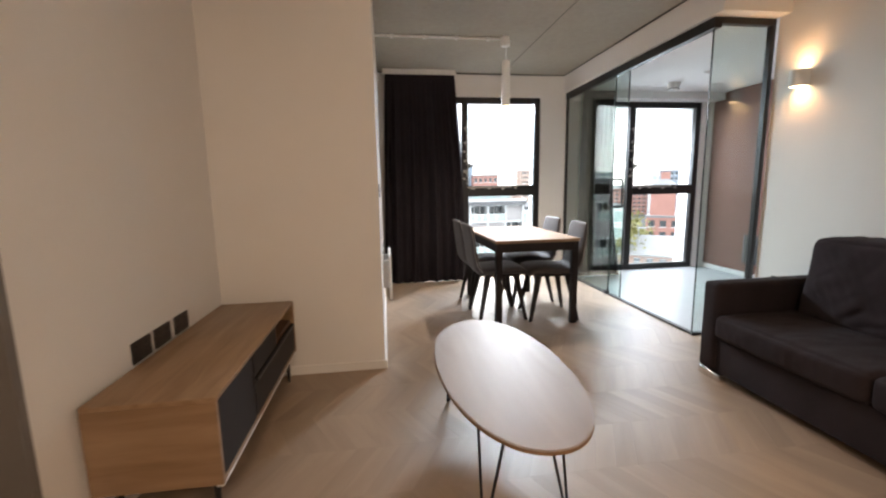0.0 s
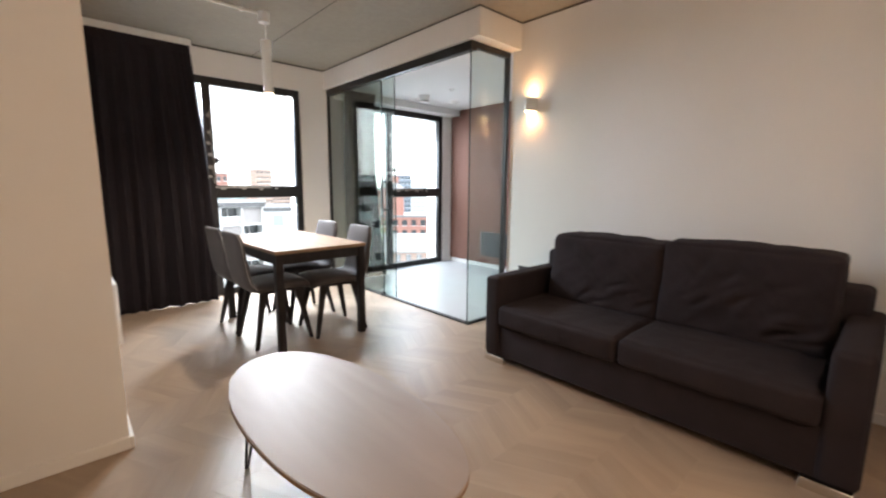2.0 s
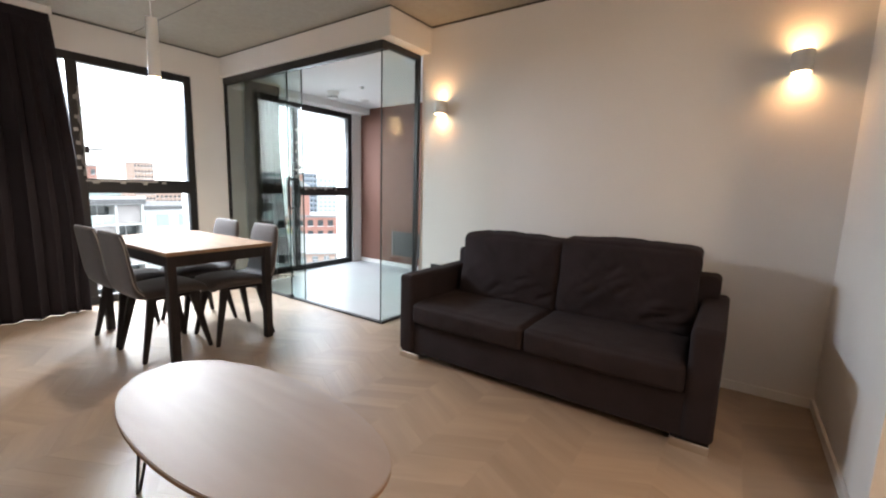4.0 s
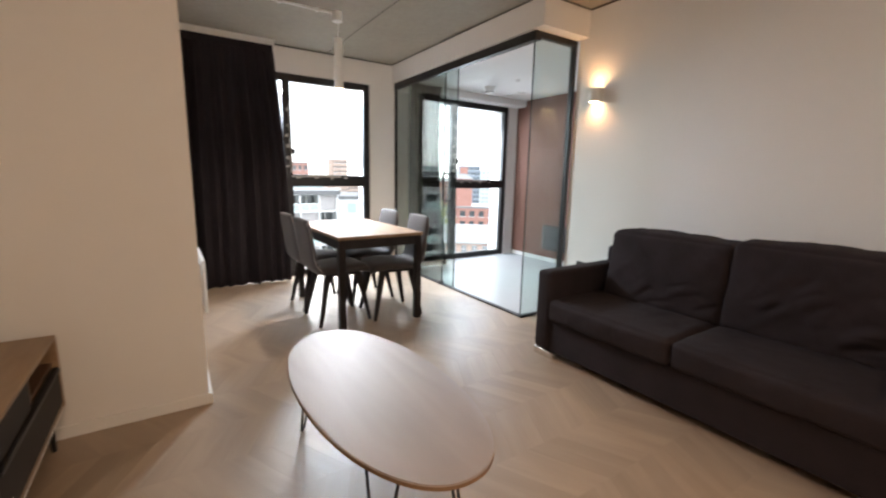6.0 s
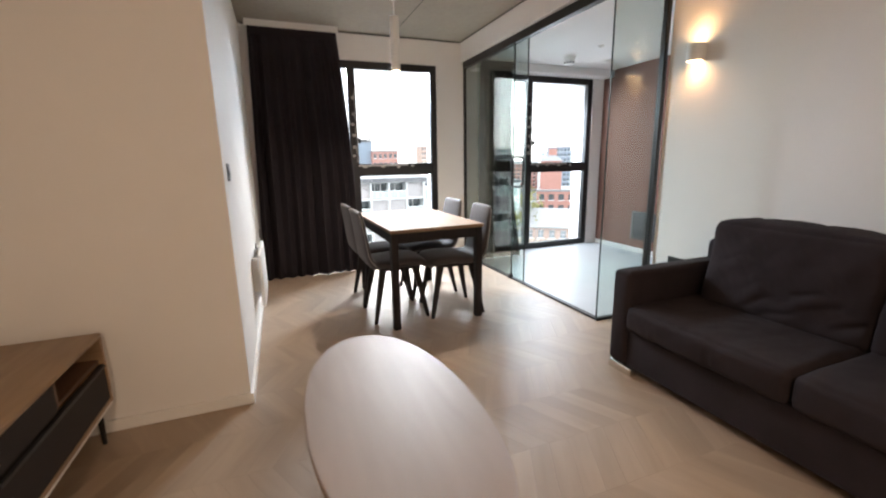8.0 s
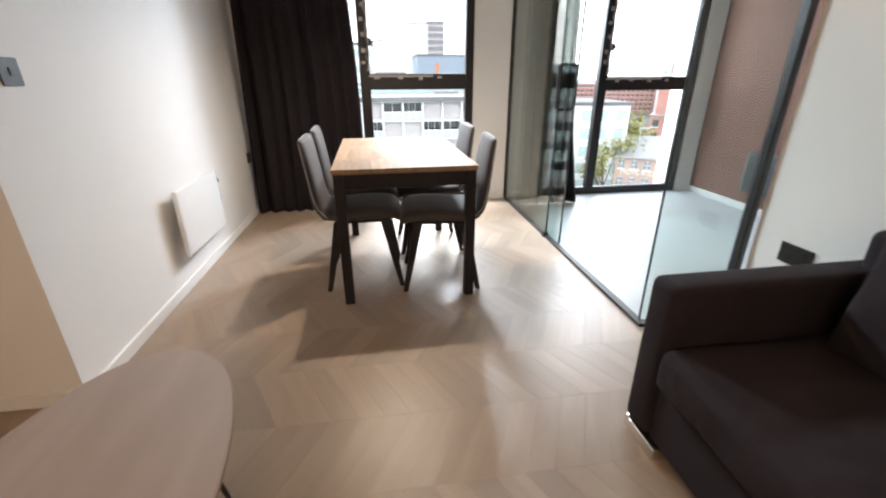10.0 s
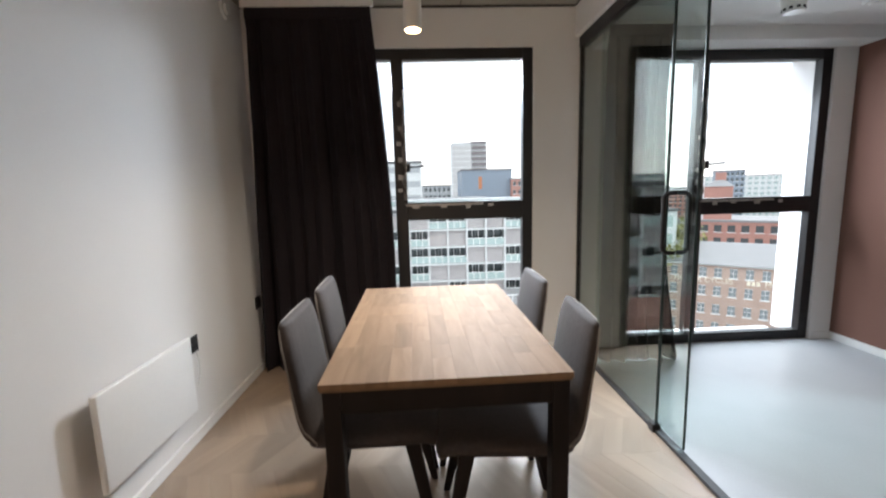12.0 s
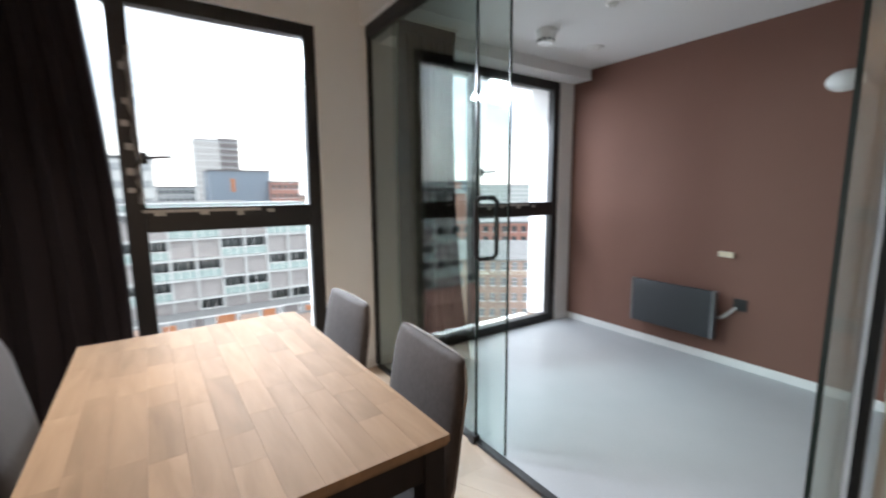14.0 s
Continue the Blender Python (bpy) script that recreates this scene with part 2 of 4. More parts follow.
structure("floor_screed", boxed(-0.2, 5.9, -1.4, 7.45, -0.2, -0.012), GROUT, "dark joint bed under oak floor planks", "floor")
structure("floor_room", box(boxed(3.59, X_BROWN, Y_GLASS + 0.02, 7.2, -0.011, 0.001), X_SOFA + 0.14, X_BROWN, 2.9, Y_GLASS + 0.02, -0.011, 0.001), GREY_FLOOR, "pale grey vinyl floor of the glazed room", "floor")
structure("ceiling", boxed(-0.2, X_SOFA, -1.4, 7.5, CEIL, CEIL + 0.25), CONCRETE, "bare fair-faced concrete ceiling slab", "ceiling")
structure("ceiling_room", boxed(X_SOFA + 0.002, 5.9, 2.7, Y_WIN, ROOM2, CEIL + 0.25), WHITE_CEIL, "smooth white painted ceiling of glazed room", "ceiling")
structure("ceiling_room_strip", boxed(X_GLASS + 0.09, X_SOFA + 0.002, Y_GLASS + 0.09, Y_WIN, ROOM2, CEIL), WHITE_CEIL, "smooth white painted ceiling by the glass", "ceiling")
DOOR_A, DOOR_B, DOOR_H = 2.2, 3.06, 2.07
bm = boxed(-0.2, X_TV, -1.4, DOOR_A, 0, CEIL)
box(bm, -0.2, X_TV, DOOR_B, Y_PART, 0, CEIL)
box(bm, -0.2, X_TV, DOOR_A, DOOR_B, DOOR_H, CEIL)
structure("wall_tv", bm, WHITE_WALL, "plain off-white painted wall behind the low unit", "wall")
structure("wall_partition", boxed(-0.2, X_HEAT, Y_PART, 7.4, 0, CEIL), WHITE_WALL, "off-white painted partition block with square corner", "wall")
structure("wall_sofa", boxed(X_SOFA, X_SOFA + 0.14, -1.4, Y_GLASS - 0.02, 0, CEIL), WHITE_WALL, "off-white painted wall behind the sofa", "wall")
structure("wall_end", boxed(2.9, X_SOFA, Y_END - 0.15, Y_END, 0, CEIL), WHITE_WALL, "short off-white painted end wall", "wall")
structure("wall_back", boxed(-0.2, X_SOFA + 0.14, Y_BACK - 0.2, Y_BACK, 0, CEIL), WHITE_WALL, "plain off-white wall behind the entry", "wall")
structure("wall_brown", boxed(X_BROWN, X_BROWN + 0.2, 2.7, 7.45, 0, CEIL), BROWN_WALL, "chocolate brown painted wall of the glazed room", "wall")
structure("wall_room_near", boxed(X_SOFA + 0.14, X_BROWN, 2.7, 2.9, 0, CEIL), WHITE_WALL, "off-white near wall of the glazed room", "wall")

# window wall with two openings
W1 = (1.6, 3.228, 0.0, 2.304)
W2 = (3.872, 5.52, 0.0, 2.27)
bm = bmesh.new()
for x0, x1, z0, z1 in ((X_HEAT, W1[0], 0, CEIL), (W1[0], W1[1], W1[3], CEIL), (W1[1], W2[0], 0, CEIL), (W2[0], W2[1], W2[3], CEIL), (W2[1], X_BROWN, 0, CEIL)):
    box(bm, x0, x1, Y_WIN, Y_WIN + 0.38, z0, z1)
structure("wall_window", bm, WHITE_WALL, "off-white window wall with two tall openings", "wall")

# bulkhead over the glass and box over the second window
X_BULK, Y_BULK = X_GLASS - 0.035, Y_GLASS - 0.11
bm = boxed(X_BULK, X_GLASS + 0.09, Y_BULK, Y_WIN, 2.364, CEIL)
box(bm, X_GLASS + 0.09, X_SOFA, Y_BULK, Y_GLASS + 0.09, 2.364, CEIL)
structure("bulkhead", bm, WHITE_WALL, "white plaster bulkhead above the glass screen", "bulkhead")
structure("pelmet_box", boxed(X_GLASS + 0.09, X_BROWN, 6.95, Y_WIN, 2.27, ROOM2, bevel=0.004), WHITE_CEIL, "white boxed-in pelmet above the window", "pelmet")
# skirtings
SK, SKH = 0.015, 0.06
for nm, b in (("skirting_heater", (X_HEAT, X_HEAT + SK, Y_PART - SK, Y_WIN)), ("skirting_partition", (X_TV, X_HEAT, Y_PART - SK, Y_PART)),
              ("skirting_tv", (X_TV, X_TV + SK, DOOR_B, Y_PART - SK)), ("skirting_tv_entry", (X_TV, X_TV + SK, -1.2, DOOR_A)), ("skirting_sofa", (X_SOFA - SK, X_SOFA, Y_END + SK, Y_GLASS - 0.03)),
              ("skirting_end", (2.9, X_SOFA, Y_END, Y_END + SK)), ("skirting_brown", (X_BROWN - SK, X_BROWN, 2.9, Y_WIN)),
              ("skirting_window", (X_GLASS + 0.06, W2[0], Y_WIN - SK, Y_WIN)), ("skirting_window_corner", (W2[1], X_BROWN - SK, Y_WIN - SK, Y_WIN)),
              ("skirting_pier", (W1[1], X_GLASS - 0.03, Y_WIN - SK, Y_WIN))):
    structure(nm, boxed(*b, 0.001, SKH, bevel=0.003), WHITE_TRIM, "low white painted skirting board", "skirting")


door_1 = thing("door_1", "closed grey-brown timber door in a dark lining", "door", kind="structure")
DOOR_GREY = wood("grey_brown_door", (0.12, 0.09, 0.065), (0.19, 0.145, 0.105), 0.5, (9, 9, 1.1))
LINING = material("grey_painted_lining", (0.16, 0.15, 0.14), 0.5, vary=0.05, bump=0.02)
part("leaf", boxed(-0.02, 0.025, DOOR_A + 0.032, DOOR_B - 0.032, 0.006, DOOR_H - 0.033, bevel=0.003), DOOR_GREY, door_1)
part("lining", boxed(-0.2, X_TV + 0.004, DOOR_B - 0.03, DOOR_B, 0.001, DOOR_H, bevel=0.002), LINING, door_1)
part("lining", boxed(-0.2, X_TV + 0.004, DOOR_A, DOOR_A + 0.03, 0.001, DOOR_H, bevel=0.002), LINING, door_1)
part("lining", boxed(-0.2, X_TV + 0.004, DOOR_A + 0.03, DOOR_B - 0.03, DOOR_H - 0.03, DOOR_H, bevel=0.002), LINING, door_1)
smooth(part("door_handle", tube(tube(bmesh.new(), (0.025, DOOR_A + 0.09, 1.0), (0.07, DOOR_A + 0.09, 1.0), 0.009), (0.07, DOOR_A + 0.08, 1.0), (0.07, DOOR_A + 0.2, 1.0), 0.009), BLACK_METAL, door_1))


def window(name, x0, x1, z0, z1, tz0, tz1, label):
    """Black-framed window: a narrow fixed light beside an opening sash over a fixed light."""
    w = thing(name, label, "window", kind="structure")
    y0, y1 = Y_WIN + 0.02, Y_WIN + 0.09
    f = 0.075
    mx0, mx1 = x1 - 1.04, x1 - 0.95
    bm = boxed(x0, x0 + f, y0, y1, z0, z1, bevel=0.004)
    box(bm, x1 - f, x1, y0, y1, z0, z1, bevel=0.004)
    box(bm, x0 + f, x1 - f, y0, y1, z1 - f, z1, bevel=0.004)
    box(bm, x0 + f, x1 - f, y0, y1, z0, z0 + f, bevel=0.004)
    box(bm, mx0, mx1, y0, y1, z0 + f, z1 - f, bevel=0.004)
    box(bm, mx1, x1 - f, y0, y1, tz0, tz1, bevel=0.004)
    part("window_frame", bm, BLACK_METAL, w)
    for nm, a, b, c, d in (("pane", x0 + f, mx0, z0 + f, z1 - f), ("pane", mx1, x1 - f, z0 + f, tz0), ("pane", mx1, x1 - f, tz1, z1 - f)):
        part(nm, boxed(a, b, y0 + 0.045, y0 + 0.05, c, d), PANE_GLASS, w)
    return w


for nm, (x0, x1) in (("ledge_1", W1[:2]), ("ledge_2", W2[:2])):
    structure(nm, boxed(x0 + 0.001, x1 - 0.001, Y_WIN + 0.095, Y_WIN + 0.45, -0.2, -0.035, bevel=0.004), WHITE_TRIM, "pale outer ledge below the window", "window ledge")
window("window_1", *W1, 1.065, 1.2, "tall black metal window with taped sash")
window("window_2", *W2, 1.045, 1.17, "tall black metal window with taped sash and lower light")

# glass screen
scr = thing("glass_screen", "frameless clear glass screen in slim black channels with sliding door", "glass partition", kind="structure")
GX = X_GLASS
part("head_channel", boxed(GX - 0.005, GX + 0.055, Y_GLASS, Y_WIN, 2.29, 2.362, bevel=0.003), BLACK_METAL, scr)
part("head_channel", boxed(GX + 0.055, X_SOFA, Y_GLASS, Y_GLASS + 0.05, 2.318, 2.362, bevel=0.003), BLACK_METAL, scr)
part("wall_channel", boxed(X_SOFA - 0.035, X_SOFA, Y_GLASS + 0.001, Y_GLASS + 0.045, 0, 2.318, bevel=0.003), BLACK_METAL, scr)
part("jamb_channel", boxed(GX, GX + 0.03, Y_WIN - 0.03, Y_WIN, 0.02, 2.305, bevel=0.003), BLACK_METAL, scr)
part("floor_channel", boxed(GX, GX + 0.04, Y_GLASS, Y_WIN - 0.03, 0.0, 0.018, bevel=0.003), BLACK_METAL, scr)
part("floor_channel", boxed(GX + 0.04, X_SOFA - 0.035, Y_GLASS + 0.002, Y_GLASS + 0.04, 0.0, 0.018, bevel=0.003), BLACK_METAL, scr)
for nm, b in (("glass_panel", (GX + 0.008, GX + 0.018, 5.97, Y_WIN - 0.03, 0.018, 2.306)),
              ("sliding_door_leaf", (GX + 0.045, GX + 0.053, 5.79, 6.85, 0.012, 2.31)),
              ("glass_panel", (GX + 0.01, X_SOFA - 0.034, Y_GLASS + 0.015, Y_GLASS + 0.025, 0.018, 2.319))):
    p = part(nm, boxed(*b, bevel=0.001, seg=1), PARTITION_GLASS, scr)
    if nm == "sliding_door_leaf":
        leaf = p
bm = bmesh.new()
for sx in (-1, 1):
    x = GX + 0.049
    xo = x + sx * 0.065
    for z in (0.955, 1.245):
        tube(bm, (x + sx * 0.006, 5.94, z), (xo - sx * 0.02, 5.94, z), 0.011)
        zz = z + (0.02 if z < 1.1 else -0.02)
        tube(bm, (xo - sx * 0.022, 5.94, z), (xo, 5.94, zz), 0.011)
    tube(bm, (xo, 5.94, 0.972), (xo, 5.94, 1.228), 0.011)
smooth(part("door_handle", bm, BLACK_METAL, leaf, "black round-bar pull handle"))
GLASS_EDGE = material("dark_green_glass_edge", (0.02, 0.03, 0.027), 0.2)
part("edge_strip", boxed(GX + 0.043, GX + 0.055, 5.784, 5.79, 0.012, 2.31, bevel=0.001, seg=1), GLASS_EDGE, leaf, "dark polished glass edge")
part("edge_strip", boxed(GX + 0.006, GX + 0.02, 5.962, 5.97, 0.018, 2.306, bevel=0.001, seg=1), GLASS_EDGE, scr, "dark polished glass edge")
part("edge_strip", boxed(GX + 0.006, GX + 0.01, Y_GLASS + 0.014, Y_GLASS + 0.026, 0.018, 2.319), GLASS_EDGE, scr, "dark polished glass edge")
part("floor_clamp", boxed(GX - 0.012, GX + 0.03, 5.955, 6.0, 0.0, 0.045, bevel=0.003), BLACK_METAL, scr)

# ================= lamps =================
SCONCES = ((4.418, 1.835), (2.012, 1.87))


def sconce(y, z):
    """Open half-round white shell that throws light up and down the wall."""
    s = thing("wall_light", "small white half-round wall light throwing warm light up and down", "wall light", pose(X_SOFA, y, z), "wall lights over the sofa")
    h, d = 0.108, 0.1

    def bow(k):
        """Half-oval plan of the shell, shrunk by k."""
        return [(-(d - k) * math.sin(math.pi * i / 20) ** 0.7, (0.05 - k) * math.cos(math.pi * i / 20)) for i in range(21)]

    bm = bmesh.new()
    rings = [[bm.verts.new((x, q, zz)) for x, q in bow(k)] for k, zz in ((0.0, 0.0), (0.0, h), (0.006, h), (0.006, 0.0))]
    for a, b in zip(rings, rings[1:] + rings[:1]):
        for i in range(20):
            bm.faces.new((a[i], a[i + 1], b[i + 1], b[i]))
    bmesh.ops.recalc_face_normals(bm, faces=bm.faces)
    smooth(part("body", bm, WHITE_PLASTIC, s), 50)
    part("back_plate", boxed(-0.004, 0.0, -0.044, 0.044, 0.0, h), WHITE_PLASTIC, s)
    for zz in (0.004, h - 0.012):
        bm = bmesh.new()
        f = bm.faces.new([bm.verts.new((min(x, -0.006), q, zz)) for x, q in bow(0.014)])
        r = bmesh.ops.extrude_face_region(bm, geom=[f])
        bmesh.ops.translate(bm, verts=[v for v in r["geom"] if isinstance(v, bmesh.types.BMVert)], vec=(0, 0, 0.008))
        bmesh.ops.recalc_face_normals(bm, faces=bm.faces)
        part("lamp_lens", bm, LAMP_GLOW, s, "glowing warm lamp lens")
    lamp("wall_light_up", "SPOT", (X_SOFA - 0.07, y, z + h + 0.004), (X_SOFA - 0.06, y, z + 1), SCONCE_W, WARM, 0.02, 165)
    lamp("wall_light_down", "SPOT", (X_SOFA - 0.07, y, z - 0.004), (X_SOFA - 0.06, y, z - 1), SCONCE_W, WARM, 0.02, 165)


for y, z in SCONCES:
    sconce(y, z)

PX, PY = 2.38, 5.83
pend = thing("pendant_lamp", "slim white cylinder pendant lamp lit over the table", "pendant lamp", pose(PX, PY, 0))
bm = bmesh.new()
tube(bm, (0, 0, 1.952), (0, 0, 2.36), 0.038, n=40)
smooth(part("shade", bm, WHITE_PLASTIC, pend))
smooth(part("lamp_lens", tube(bmesh.new(), (0, 0, 1.948), (0, 0, 1.953), 0.031, n=32), LAMP_GLOW, pend, "glowing warm lamp lens"))
part("cord", tube(bmesh.new(), (0, 0, 2.36), (0, 0, 2.52), 0.004), WHITE_PLASTIC, pend)
bm = tube(bmesh.new(), (0, 0.02, 2.5), (0, 0.02, CEIL), 0.042, n=32)
smooth(part("ceiling_rose", bm, WHITE_PLASTIC, pend))
lamp("pendant_light", "SPOT", (PX, PY, 1.944), (PX, PY, 0), 26, (1.0, 0.85, 0.7), 0.03, 150)
cond = thing("ceiling_conduit", "white conduit pipe clipped along the concrete ceiling", "conduit")
bm = tube(bmesh.new(), (X_HEAT, PY + 0.03, CEIL - 0.014), (PX - 0.04, PY + 0.03, CEIL - 0.014), 0.011)
smooth(part("pipe", bm, WHITE_PLASTIC, cond))
for i in range(4):
    part("clip", boxed(1.3 + 0.3 * i, 1.325 + 0.3 * i, PY + 0.012, PY + 0.048, CEIL - 0.03, CEIL, bevel=0.002), WHITE_PLASTIC, cond)

# added unseen lights in the entry space behind, for warm fill on the room
for x, y, turn, watts in ((1.2, 0.95, 1.0, 9.5), (2.6, 0.35, 0.0, 14)):
    dl = thing("ceiling_downlight", "added unseen round ceiling light panel for warm fill from the entry", "downlight", pose(x, y, CEIL), "entry downlights")
    smooth(part("trim_ring", tube(bmesh.new(), (0, 0, -0.02), (0, 0, 0), 0.27, n=48), WHITE_PLASTIC, dl))
    smooth(part("lamp_lens", tube(bmesh.new(), (0, 0, -0.024), (0, 0, -0.019), 0.25, n=48), PANEL_GLOW, dl, "glowing warm lamp lens"))
    lamp("downlight", "AREA", (x, y, CEIL - 0.03), (x + turn, y + 0.55 + 0.5 * turn, 1.0), watts, (1.0, 0.72, 0.5), 0.46)

# ================= shaped solids =================


def sweep(stations, n=20, power=4.0, caps=4):
    """A rounded slab along stations (centre, along, half width on y, half thickness) in the x-z plane."""
    bm = bmesh.new()
    full = []
    (c0, a0, w0, t0), (c1, a1, w1, t1) = stations[0], stations[-1]
    for i in range(caps):
        k = math.sqrt(max(0.0, 1 - (1 - i / caps) ** 2)) * 0.97 + 0.03
        full.append((c0 - a0 * t0 * (1 - i / caps), a0, w0 - t0 * (1 - k), t0 * k))
    full += stations
    for i in range(caps - 1, -1, -1):
        k = math.sqrt(max(0.0, 1 - (1 - i / caps) ** 2)) * 0.97 + 0.03
        full.append((c1 + a1 * t1 * (1 - i / caps), a1, w1 - t1 * (1 - k), t1 * k))
    rings = []
    for c, a, w, t in full:
        nrm = Vector((-a.z, 0, a.x))
        ring = []
        for j in range(n):
            th = 2 * math.pi * j / n
            cs, sn = math.cos(th), math.sin(th)
            px = math.copysign(abs(cs) ** (2 / power), cs) * w
            pn = math.copysign(abs(sn) ** (2 / 2.6), sn) * t
            ring.append(bm.verts.new(c + Vector((0, px, 0)) + nrm * pn))
        rings.append(ring)
    for r0, r1 in zip(rings, rings[1:]):
        for j in range(n):
            bm.faces.new((r0[j], r0[(j + 1) % n], r1[(j + 1) % n], r1[j]))
    bm.faces.new(rings[0][::-1])
    bm.faces.new(rings[-1])
    bmesh.ops.recalc_face_normals(bm, faces=bm.faces)
    return bm


def polyline(points, steps):
    """Stations evenly along a smooth line through (x, z, half width, half thickness)."""
    pts = []
    n = len(points)
    for i in range(n - 1):
        p0, p1, p2, p3 = points[max(i - 1, 0)], points[i], points[i + 1], points[min(i + 2, n - 1)]
        for k in range(steps):
            u = k / steps
            pts.append([0.5 * (2 * b + (c - a) * u + (2 * a - 5 * b + 4 * c - d) * u * u + (3 * b - a - 3 * c + d) * u ** 3) for a, b, c, d in zip(p0, p1, p2, p3)])
    pts.append(list(points[-1]))
    out = []
    for i, p in enumerate(pts):
        q0, q1 = pts[max(i - 1, 0)], pts[min(i + 1, len(pts) - 1)]
        along = Vector((q1[0] - q0[0], 0, q1[1] - q0[1])).normalized()
        out.append((Vector((p[0], 0, p[1])), along, p[2], p[3]))
    return out


def cushion(x0, x1, y0, y1, z0, z1, puff=0.03, sag=0.0, seed=1, wrinkle=0.006, n=22, lean=0.0, edge=0.4, folds=()):
    """A soft block: rounded box with swollen faces and creases; folds: (y, z, reach y, reach z, angle, wave, depth) on its front."""
    bm = bmesh.new()
    bmesh.ops.create_cube(bm, size=2.0)
    bmesh.ops.subdivide_edges(bm, edges=bm.edges[:], cuts=n, use_grid_fill=True)
    hx, hy, hz = (x1 - x0) / 2, (y1 - y0) / 2, (z1 - z0) / 2
    c = Vector(((x0 + x1) / 2, (y0 + y1) / 2, (z0 + z1) / 2))
    r = min(hx, hy, hz) * edge
    for v in bm.verts:
        u = v.co.copy()
        p = Vector((u.x * hx, u.y * hy, u.z * hz))
        core = Vector([max(-h + r, min(h - r, q)) for q, h in zip(p, (hx, hy, hz))])
        d = p - core
        if d.length > 1e-6:
            p = core + d.normalized() * r
        ax, ay, az = (1 - u.x ** 2), (1 - u.y ** 2), (1 - u.z ** 2)
        p.x += math.copysign(puff * (max(ay, 0) * max(az, 0)) ** 0.5, u.x) if abs(u.x) > 0.98 else 0
        p.z += math.copysign(puff * (max(ax, 0) * max(ay, 0)) ** 0.5, u.z) if abs(u.z) > 0.98 else 0
        if u.z > 0.9:
            p.z -= sag * max(ax, 0) * max(ay, 0)
        q = p + c
        k = noise.noise(Vector((q.x * 5 + seed, q.y * 9 + q.z * 7, q.z * 5))) + 0.6 * noise.noise(Vector((q.x * 14, q.y * 22 - q.z * 16 + seed, q.z * 9)))
        p += d.normalized() * k * wrinkle if d.length > 1e-6 else Vector((0, 0, 0))
        if u.x < -0.5:
            for fy, fz, ry, rz, ang, wave, depth in folds:
                oy, oz = p.y - fy * hy, p.z - fz * hz
                mask = math.exp(-(oy / ry) ** 2 - (oz / rz) ** 2)
                run = oy * math.cos(radians(ang)) + oz * math.sin(radians(ang)) + 0.07 * noise.noise(q * 4 + Vector((0, seed, 0)))
                crease = 1 - abs(math.sin(math.pi * run / wave)) ** 0.6
                broken = max(0.0, min(1.0, 0.35 + 1.6 * noise.noise(q * 7 + Vector((seed, 0, 3)))))
                p.x += depth * mask * broken * (crease - 0.35)
        p.x += lean * (p.z + hz)
        v.co = p + c
    return bm


# ================= sofa =================
sofa = thing("sofa", "charcoal cloth two-seat sofa with loose cushions and chrome feet", "sofa", pose(0, 0, 0))
SX0, SX1, SY0, SY1 = 3.15, 4.045, 2.195, 4.1
smooth(part("base", boxed(SX0 + 0.02, SX1 - 0.05, SY0 + 0.12, SY1 - 0.12, 0.047, 0.275, bevel=0.012, seg=3), SOFA_CLOTH, sofa), 60)
for a, b, s in ((SY0, SY0 + 0.135, 3), (SY1 - 0.125, SY1, 8)):
    bm = boxed(SX0, SX1 - 0.02, a, b, 0.047, 0.6, bevel=0.03, seg=4)
    for v in bm.verts:
        if v.co.z > 0.4:
            v.co.z += 0.012 * math.sin((v.co.x - SX0) * 3.3)
    smooth(part("arm", bm, SOFA_CLOTH, sofa), 60)
smooth(part("back_frame", boxed(SX1 - 0.22, SX1, SY0 + 0.05, SY1 - 0.05, 0.047, 0.73, bevel=0.035, seg=4), SOFA_CLOTH, sofa), 60)
MID = 3.155
PUCKER = ((0.1, 0.0, 0.26, 0.08, 12, 0.055, 0.03),)
for a, b, s, fo in ((SY0 + 0.138, MID - 0.002, 4.0, ()), (MID + 0.002, SY1 - 0.128, 9.0, PUCKER)):
    c = smooth(part("seat_cushion", cushion(SX0 - 0.015, SX1 - 0.26, a, b, 0.272, 0.412, 0.018, 0.0, s, 0.006, n=48, edge=0.42, folds=fo), SOFA_CLOTH, sofa), 80)
CREASE_A = ((-0.35, -0.4, 0.28, 0.12, 62, 0.09, 0.075), (0.2, 0.25, 0.2, 0.14, 40, 0.13, 0.02), (-0.75, -0.7, 0.12, 0.1, 72, 0.075, 0.05))
CREASE_B = ((-0.5, -0.45, 0.22, 0.11, 58, 0.1, 0.075), (0.3, 0.1, 0.2, 0.14, 35, 0.14, 0.018))
for a, b, s, h, fo in ((SY0 + 0.155, MID - 0.012, 14.0, 0.885, CREASE_A), (MID - 0.012, SY1 - 0.2, 21.0, 0.862, CREASE_B)):
    c = smooth(part("back_cushion", cushion(SX1 - 0.44, SX1 - 0.2, a, b, 0.41, h, 0.03, 0.0, s, 0.007, n=56, lean=0.16, edge=0.22, folds=fo), SOFA_CLOTH, sofa), 80)
for x in (SX0 + 0.002, SX1 - 0.12):
    for a in (SY0 + 0.01, SY1 - 0.178):
        smooth(part("foot", boxed(x, x + 0.055, a, a + 0.168, 0.0, 0.048, bevel=0.006, seg=3), CHROME, sofa, "low chrome bar foot"), 60)

